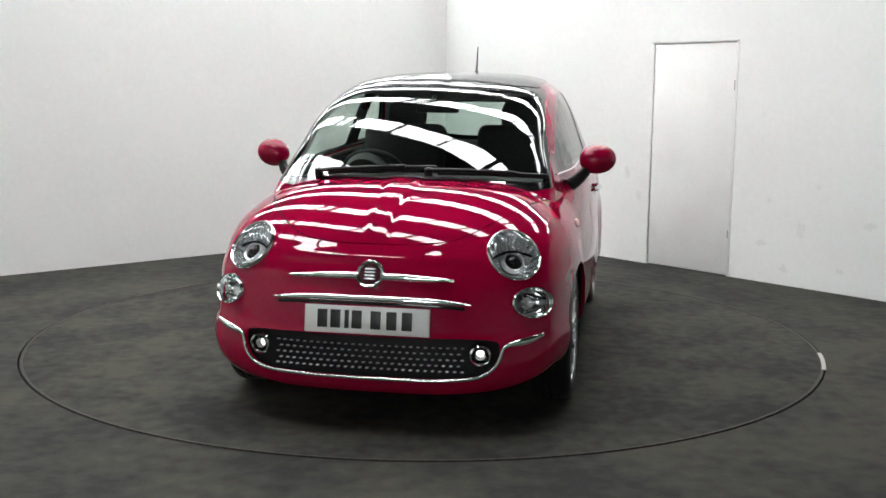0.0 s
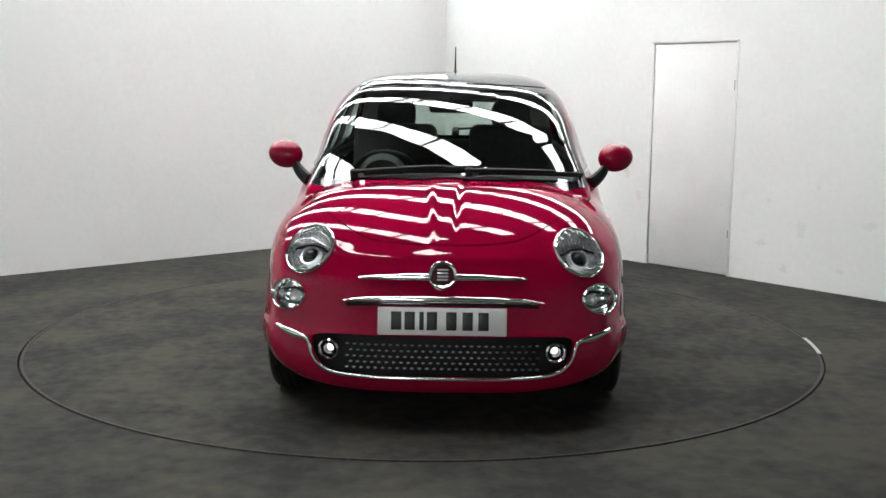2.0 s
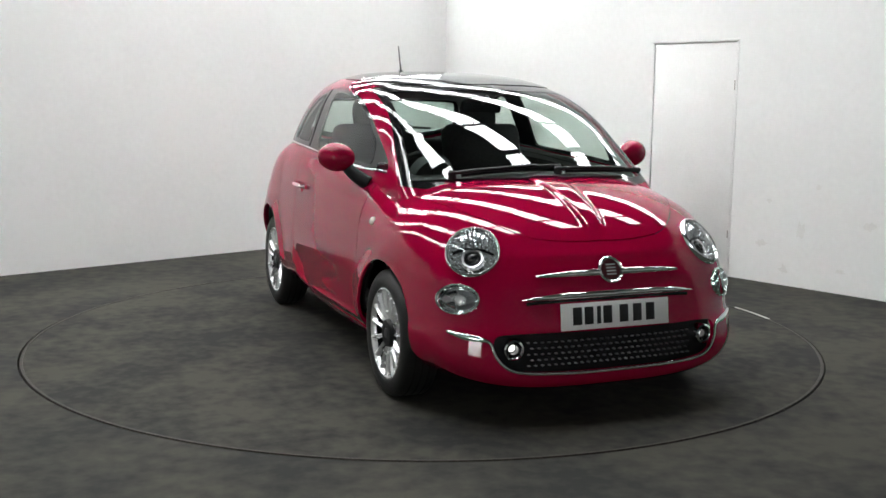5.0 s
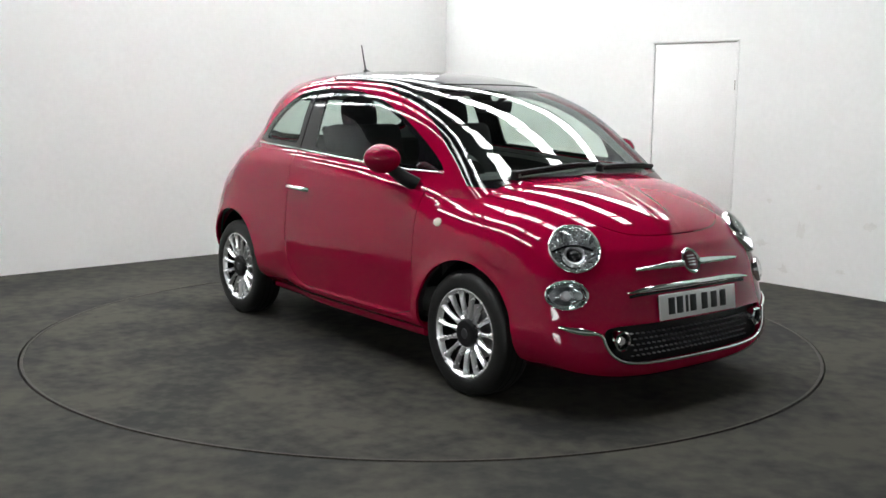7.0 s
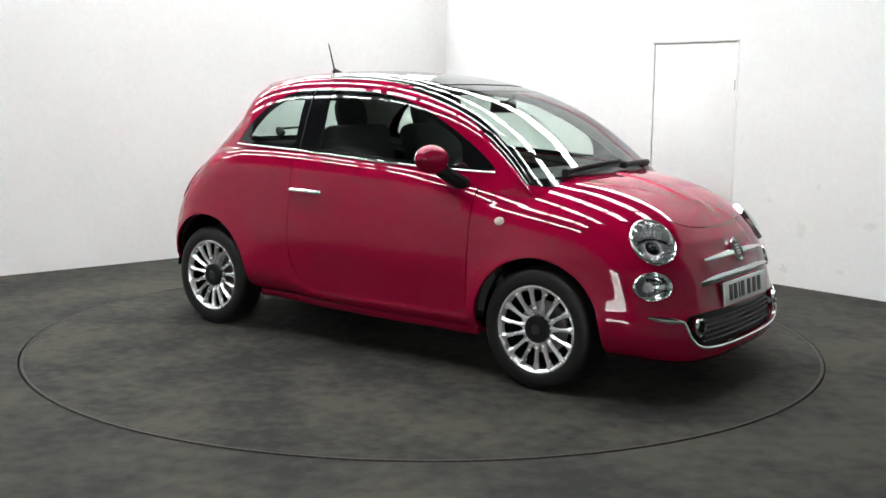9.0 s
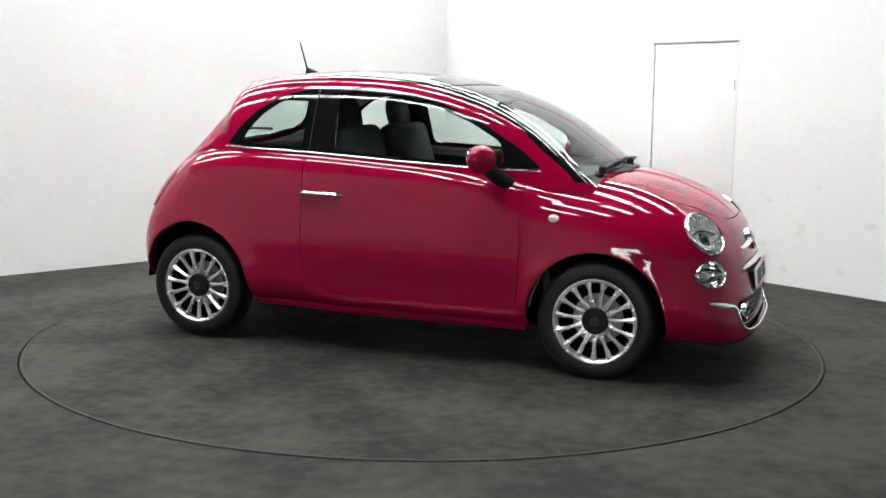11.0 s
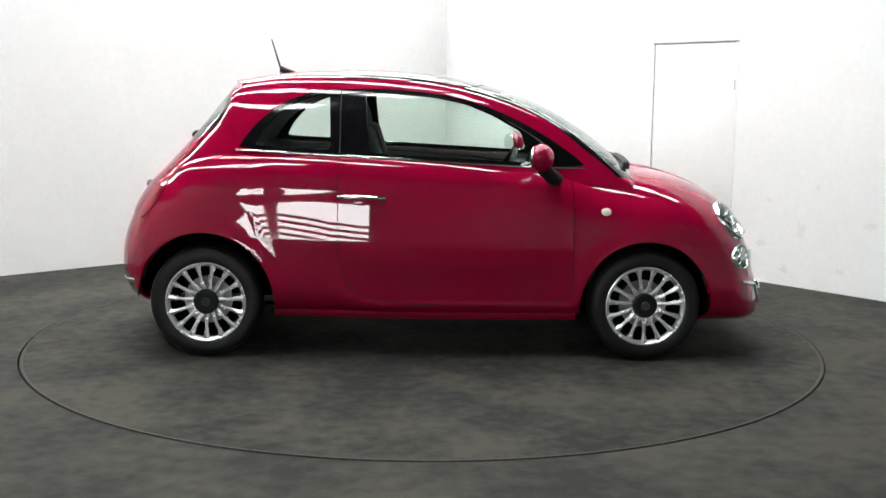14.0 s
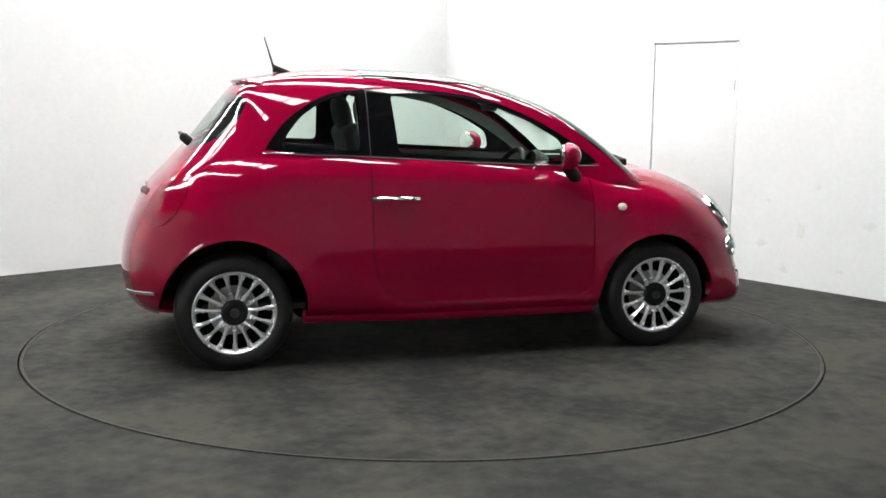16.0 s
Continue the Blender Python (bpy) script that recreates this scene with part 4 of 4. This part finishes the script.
def build_sides(car, doors, flank, up):
    for s in (-1, 1):
        door = doors[s]
        pts = []
        for t in np.linspace(0, 1, 14):
            x = -0.455 + 0.24 * t
            h, n = flank(x, 0.852 - 0.006 * t, s, 0.006 + 0.026 * math.sin(math.pi * t) ** 0.5)
            pts.append(h)
        part("door_handle", sweep(pts, lambda t: oval(0.013, 0.008 + 0.009 * abs(math.sin(math.pi * t)) ** 0.6, 10), (0, s, 0)), CHROME, door, "chrome door handle")
        h, n = flank(-0.335, 0.835, s, 0.0005)
        cup = lathe([(0.036, 0.0), (0.030, 0.0015), (0.0, 0.002)], 28, Matrix.Translation(h) @ n.to_track_quat("Z", "Y").to_matrix().to_4x4() @ Matrix.Diagonal((1.5, 0.75, 1, 1)))
        part("handle_recess", cup, PAINT, door, "shallow painted handle recess")
        h, n = flank(0.93, 0.786, s, 0.0)
        part("side_repeater", lathe([(0.024, 0.0), (0.022, 0.006), (0.012, 0.011), (0, 0.012)], 24, Matrix.Translation(h) @ n.to_track_quat("Z", "Y").to_matrix().to_4x4() @ Matrix.Diagonal((1.15, 0.9, 1, 1))), mat("repeater_lens", (0.75, 0.6, 0.55), 0.15, coat=1), car, "small clear side repeater")
        # mirror: painted shell, black stalk, mirror glass
        c = Vector((0.575, s * 0.850, 1.066))
        bm = bmesh.new()
        bmesh.ops.create_uvsphere(bm, u_segments=32, v_segments=20, radius=1)
        for v in bm.verts:
            x, y, z = v.co
            v.co = Vector((x * (0.070 if x > 0 else 0.045), y * 0.094, z * 0.072))
            if v.co.x < -0.03:
                v.co.x = -0.03 - (v.co.x + 0.03) * -0.2
        m = Matrix.Translation(c) @ Matrix.Rotation(radians(s * 18), 4, "Z") @ Matrix.Rotation(radians(s * 4), 4, "X")
        bmesh.ops.transform(bm, matrix=m, verts=bm.verts)
        mir = part("wing_mirror", bm, PAINT, door, "crimson wing mirror shell")
        part("mirror_glass", lathe([(0.0, 0), (0.9, 0), (1.0, -0.004), (1.0, -0.01)], 36, m @ Matrix.Translation((-0.036, 0, 0)) @ Matrix.Rotation(radians(-90), 4, "Y") @ Matrix.Diagonal((0.060, 0.080, 1, 1))), MIRROR, mir, "mirror glass")
        foot, n = flank(0.68, 0.945, s, -0.01)
        a, b = c + Vector((0.01, -s * 0.050, -0.050)), foot
        part("mirror_stalk", sweep([a.lerp(b, t) + Vector((0, s * 0.01 * math.sin(t * 3.1), 0)) for t in np.linspace(0, 1, 8)], lambda t: oval(0.034 + 0.006 * t, 0.022 + 0.010 * t, 12), (0, s, 0)), BLACK, mir, "black mirror stalk")
        # sill
        pts = [flank(x, 0.240, s, -0.022)[0] + Vector((0, 0, -0.018)) for x in np.linspace(-0.80, 0.79, 20)]
        part("sill", sweep(pts, oval(0.020, 0.036, 14), (0, 0, 1)), PAINT, car, "crimson sill")
        for x, z, r in ARCHES:
            n_a = 24
            bm = bmesh.new()
            rows = []
            for y in (0.712, 0.45):
                rows.append([bm.verts.new((x + (r + 0.004) * math.cos(radians(t)), s * y, z + (r + 0.004) * math.sin(radians(t)))) for t in np.linspace(-12, 188 if x > 0 else 178, n_a)])
            for i in range(n_a - 1):
                bm.faces.new((rows[0][i], rows[0][i + 1], rows[1][i + 1], rows[1][i]))
            bm.faces.new(rows[1])
            bmesh.ops.solidify(bm, geom=bm.faces[:], thickness=0.006)
            part("wheel_arch_liner", bm, UNDER, car, "black wheel arch liner")


def build_wheel(car, x, s):
    hub = new("wheel")
    hub.parent = car
    hub.location = (x, s * (0.710 if x > 0 else 0.686), 0.2925)
    hub["label"] = "alloy wheel with a black tyre"
    # outward along +z of the lathe
    m = Matrix.Rotation(radians(-90 * s), 4, "X")
    tyre = [(0.206, 0.075), (0.212, 0.082), (0.224, 0.086), (0.250, 0.087), (0.272, 0.082), (0.284, 0.072), (0.2915, 0.058), (0.2925, 0.0), (0.2915, -0.06), (0.284, -0.076), (0.25, -0.096), (0.20, -0.08)]
    part("tyre", lathe(tyre, 72, m), RUBBER, hub, "black rubber tyre", 50)
    tread = bmesh.new()
    for k in (-0.035, 0.0, 0.035):
        # near-black rings just proud of the tyre, painted shade for its grooves
        join(tread, lathe([(0.2932, k - 0.004), (0.2936, k), (0.2932, k + 0.004)], 72, m))
    part("tread", tread, GAP, hub)
    rim = [(0.184, -0.05), (0.186, 0.05), (0.190, 0.066), (0.196, 0.075), (0.204, 0.082), (0.210, 0.080), (0.212, 0.06)]
    part("rim", lathe(rim, 72, m), SILVER, hub, "bright silver rim")
    part("barrel", lathe([(0.184, 0.06), (0.178, 0.0), (0.174, -0.07), (0.10, -0.075), (0.0, -0.075)], 48, m), UNDER, hub, "dark wheel barrel")
    part("brake_disc", lathe([(0.0, 0.0), (0.125, 0.0), (0.125, -0.02), (0.0, -0.02)], 40, m), DISC, hub, "brake disc")
    # fifteen ridged spokes, waisted in the middle, flaring into the rim and meeting round the hub
    n = 15
    profile = [(0.058, 0.0125, 0.052), (0.074, 0.0155, 0.060), (0.088, 0.0125, 0.066), (0.105, 0.0098, 0.070), (0.130, 0.0092, 0.073), (0.155, 0.0102, 0.075), (0.176, 0.0130, 0.076), (0.190, 0.0190, 0.076), (0.200, 0.0290, 0.075)]
    for k in range(n):
        rot = m @ Matrix.Rotation(2 * math.pi * (k + 0.25) / n, 4, "Z")
        bm = bmesh.new()
        rings = [[bm.verts.new(rot @ Vector(q)) for q in ((r, -w, h - 0.022), (r, -w, h - 0.009), (r, -w * 0.18, h + 0.002), (r, w * 0.18, h + 0.002), (r, w, h - 0.009), (r, w, h - 0.022))] for r, w, h in profile]
        for p0, p1 in zip(rings, rings[1:]):
            for i in range(6):
                bm.faces.new((p0[i], p0[(i + 1) % 6], p1[(i + 1) % 6], p1[i]))
        bmesh.ops.recalc_face_normals(bm, faces=bm.faces)
        part("spoke", bm, SILVER, hub, "", 28)
    cap = part("hub_cap", lathe([(0.066, 0.045), (0.066, 0.066), (0.060, 0.075), (0.047, 0.078), (0.034, 0.075), (0.0, 0.076)], 40, m), BLACK, hub, "dark round hub cap")
    part("cap_badge", lathe([(0.024, 0.075), (0.021, 0.0785), (0.0, 0.0795)], 28, m), mat("cap_badge_grey", (0.05, 0.05, 0.055), 0.3, 0.5), hub, "small dark badge")


def build_rear(car, low, up):
    # spoiler lip, aerial, rear wiper, bumper strip, hatch handle
    pts = []
    for y in np.linspace(-0.47, 0.47, 24):
        hit = up.ray_cast(Vector((-1.0 + 0.10 * (abs(y) / 0.5) ** 2, y, 3)), Vector((0, 0, -1)))[0]
        pts.append(hit + Vector((-0.028, 0, -0.014)))
    part("spoiler", sweep(pts, lambda t: [(u * (1 - 0.9 * abs(2 * t - 1) ** 5), v * (1 - 0.9 * abs(2 * t - 1) ** 5)) for u, v in ((0.045, -0.012), (-0.05, -0.014), (-0.055, 0.0), (-0.02, 0.012), (0.04, 0.010))]), PAINT, car, "crimson spoiler lip over the rear window")
    hit = up.ray_cast(Vector((-0.84, 0, 3)), Vector((0, 0, -1)))[0]
    base = part("aerial", sweep([hit + Vector((0.09 - 0.02 * i, 0, 0.002 + 0.0045 * i)) for i in range(6)], lambda t: oval(0.010 + 0.010 * t, 0.006 + 0.016 * t, 10)), BLACK, car, "black roof aerial base")
    a = hit + Vector((-0.005, 0, 0.02))
    b = a + Vector((-0.052, 0, 0.175))
    part("aerial_mast", sweep([a, a.lerp(b, 0.5), b], lambda t: oval(0.006 - 0.003 * t, 0.006 - 0.003 * t), (0, 1, 0)), BLACK, base, "thin leaning black mast")
    hit, n = up.ray_cast(Vector((-3, 0, 1.115)), Vector((1, 0, 0)))[:2]
    part("rear_wiper_hub", lathe([(0.026, -0.01), (0.026, 0.03), (0.016, 0.045), (0, 0.047)], 20, Matrix.Translation(hit) @ n.to_track_quat("Z", "Y").to_matrix().to_4x4()), BLACK, car, "black rear wiper hub")
    part("rear_wiper_arm", sweep([hit + n * 0.04, hit + n * 0.045 + Vector((0, 0.2, 0.005)), hit + n * 0.02 + Vector((0, 0.40, 0.012))], oval(0.010, 0.008)), BLACK, car, "black rear wiper arm")
    for s in (-1, 1):
        pts = []
        for t in np.linspace(0, 1, 14):
            y, z = s * (0.40 + 0.30 * t), 0.365 + 0.03 * t
            h, nn = low.ray_cast(Vector((-3, y, z)), Vector((1, 0, 0)))[:2]
            pts.append((h + nn * 0.004, nn))
        part("rear_bumper_strip", sweep([h for h, _ in pts], oval(0.009, 0.006), [tuple(nn) for _, nn in pts]), CHROME, car, "chrome strip on the rear bumper")
    pts = [low.ray_cast(Vector((-3, y, 0.86)), Vector((1, 0, 0))) for y in np.linspace(-0.22, 0.22, 16)]
    part("hatch_handle", sweep([h[0] + h[1] * 0.012 for h in pts], oval(0.022, 0.018), [tuple(h[1]) for h in pts]), CHROME, car, "chrome hatch handle bar")


def soft_box(sx, sy, sz, m, bevel):
    return box(sx, sy, sz, m, bevel, 4)


def build_inside(car):
    floor_pan = part("cabin_floor", box(2.1, 1.36, 0.03, pose(-0.25, 0, 0.30)), TRIM, car, "black cabin floor")
    part("firewall", box(0.04, 1.36, 0.52, pose(0.86, 0, 0.56, 0, -8, 0)), TRIM, car, "black bulkhead")
    for s in (-1, 1):
        seat = part("front_seat", soft_box(0.50, 0.50, 0.17, pose(0.02, s * 0.345, 0.60, 0, -6, 0), 0.05), CLOTH, car, "dark cloth front seat")
        part("seat_base", soft_box(0.40, 0.42, 0.26, pose(0.0, s * 0.345, 0.42), 0.02), TRIM, seat)
        bm = soft_box(0.14, 0.50, 0.62, pose(-0.285, s * 0.345, 0.90, 0, -17, 0), 0.055)
        part("backrest", bm, CLOTH, seat)
        bm = bmesh.new()
        bmesh.ops.create_uvsphere(bm, u_segments=28, v_segments=18, radius=1)
        for v in bm.verts:
            v.co = Vector((v.co.x * 0.055, math.copysign(abs(v.co.y) ** 0.75, v.co.y) * 0.118, math.copysign(abs(v.co.z) ** 0.75, v.co.z) * 0.115))
        bmesh.ops.transform(bm, matrix=pose(-0.40, s * 0.345, 1.255, 0, -14, 0), verts=bm.verts)
        part("headrest", bm, CLOTH, seat, "rounded dark headrest")
    rear = part("rear_seat", soft_box(0.46, 1.14, 0.18, pose(-0.72, 0, 0.56, 0, -4, 0), 0.05), CLOTH, car, "dark cloth rear bench")
    part("rear_backrest", soft_box(0.14, 1.14, 0.50, pose(-0.98, 0, 0.84, 0, -18, 0), 0.05), CLOTH, rear)
    part("parcel_shelf", box(0.26, 1.10, 0.02, pose(-1.17, 0, 1.02), 0.006), TRIM, car, "black parcel shelf")
    dash = part("dashboard", soft_box(0.36, 1.34, 0.20, pose(0.70, 0, 0.865, 0, 6, 0), 0.06), TRIM, car, "dark dashboard")
    part("dash_top", box(0.34, 1.24, 0.02, pose(0.90, 0, 0.945, 0, 4, 0), 0.008), TRIM, car, "black dashboard shelf under the screen")
    part("dash_fascia", soft_box(0.03, 1.24, 0.12, pose(0.525, 0, 0.87), 0.012), PAINT, dash, "crimson dashboard panel")
    part("binnacle", lathe([(0.0, -0.06), (0.11, -0.06), (0.125, 0.0), (0.11, 0.02), (0.10, 0.0), (0, -0.01)], 32, pose(0.56, -0.345, 0.955, 0, -75, 0)), TRIM, dash, "round hooded instrument")
    # right-hand drive steering wheel
    ring = bmesh.new()
    f = pose(0.40, -0.345, 0.915, 0, -62, 0)
    pts = [Vector((0.182 * math.cos(t), 0.182 * math.sin(t), 0)) for t in np.linspace(0, 2 * math.pi, 49)]
    join(ring, sweep(pts, oval(0.016, 0.016), (0, 0, 1), ends=False), f)
    wheel = part("steering_wheel", ring, BLACK, car, "black steering wheel")
    sp = bmesh.new()
    for t in (0, math.pi, -math.pi / 2 - math.pi / 2 + math.pi * 1.5):
        join(sp, sweep([Vector((0.03 * math.cos(t + math.pi / 2), 0.03 * math.sin(t + math.pi / 2), -0.02)), Vector((0.178 * math.cos(t + math.pi / 2), 0.178 * math.sin(t + math.pi / 2), 0))], oval(0.022, 0.009), (0, 0, 1)), f)
    part("spokes", sp, BLACK, wheel)
    part("airbag_pad", lathe([(0.0, 0.03), (0.05, 0.028), (0.078, 0.012), (0.08, -0.03), (0, -0.04)], 32, f), BLACK, wheel)
    part("steering_column", sweep([f @ Vector((0, 0, -0.02)), f @ Vector((0, 0, -0.30))], oval(0.04, 0.04, 12), (0, 1, 0)), BLACK, wheel)
    mir = part("inside_mirror", soft_box(0.035, 0.23, 0.065, pose(0.42, 0, 1.315, 0, 8, 0), 0.016), BLACK, car, "black interior mirror")
    part("mirror_arm", sweep([Vector((0.43, 0, 1.33)), Vector((0.50, 0, 1.368))], oval(0.012, 0.012), (0, 1, 0)), BLACK, mir)


def build_wipers(car, up):
    """Two arms and blades lying along the foot of the screen."""
    for y0, y1 in ((-0.44, 0.13), (0.10, 0.64)):
        def on(t, lift):
            y = y0 + (y1 - y0) * t
            h = up.ray_cast(Vector((3, y, 1.012 - 0.035 * (abs(y) / 0.64) ** 2 + 0.022 * t)), Vector((-1, 0, 0)))[0]
            return h + Vector((0.7, 0, 0.7)) * lift
        wiper = part("wiper", sweep([on(t, 0.030 - 0.008 * t) for t in np.linspace(0, 0.75, 10)], lambda t: oval(0.013 - 0.005 * t, 0.009)), BLACK, car, "black windscreen wiper")
        part("wiper_blade", sweep([on(t, 0.011) for t in np.linspace(0.08, 1.0, 14)], oval(0.008, 0.012)), BLACK, wiper)
        part("wiper_pivot", lathe([(0.020, -0.02), (0.020, 0.012), (0.012, 0.02), (0, 0.021)], 16, Matrix.Translation(on(0, 0.018))), BLACK, wiper)


# ---- what turns ----
TURNS = [(0.0, -101.83), (0.5, -101.21), (1.0, -99.39), (1.5, -96.41), (2.0, -92.40), (2.5, -88.50), (3.0, -84.56), (4.0, -76.68), (5.5, -64.9), (7.0, -53.15),
         (8.0, -45.52), (9.0, -37.91), (10.5, -26.25), (11.5, -18.55), (12.5, -11.0), (13.5, -3.6), (14.5, 3.75), (15.5, 11.4), (16.0, 15.3)]
OFFSET = (0.0057, 0.1489)
MARK_ANGLE = 85.0

build_floor()
build_walls()
build_roof()
build_opening()
turntable = build_turntable()
car = build_car()


def motions():
    walk(turntable, [(t, pose(0, 0, 0, 0, 0, a)) for t, a in TURNS])
    walk(car, [(t, pose(0, 0, 0, 0, 0, a) @ pose(*OFFSET, 0.0)) for t, a in TURNS])


motions()
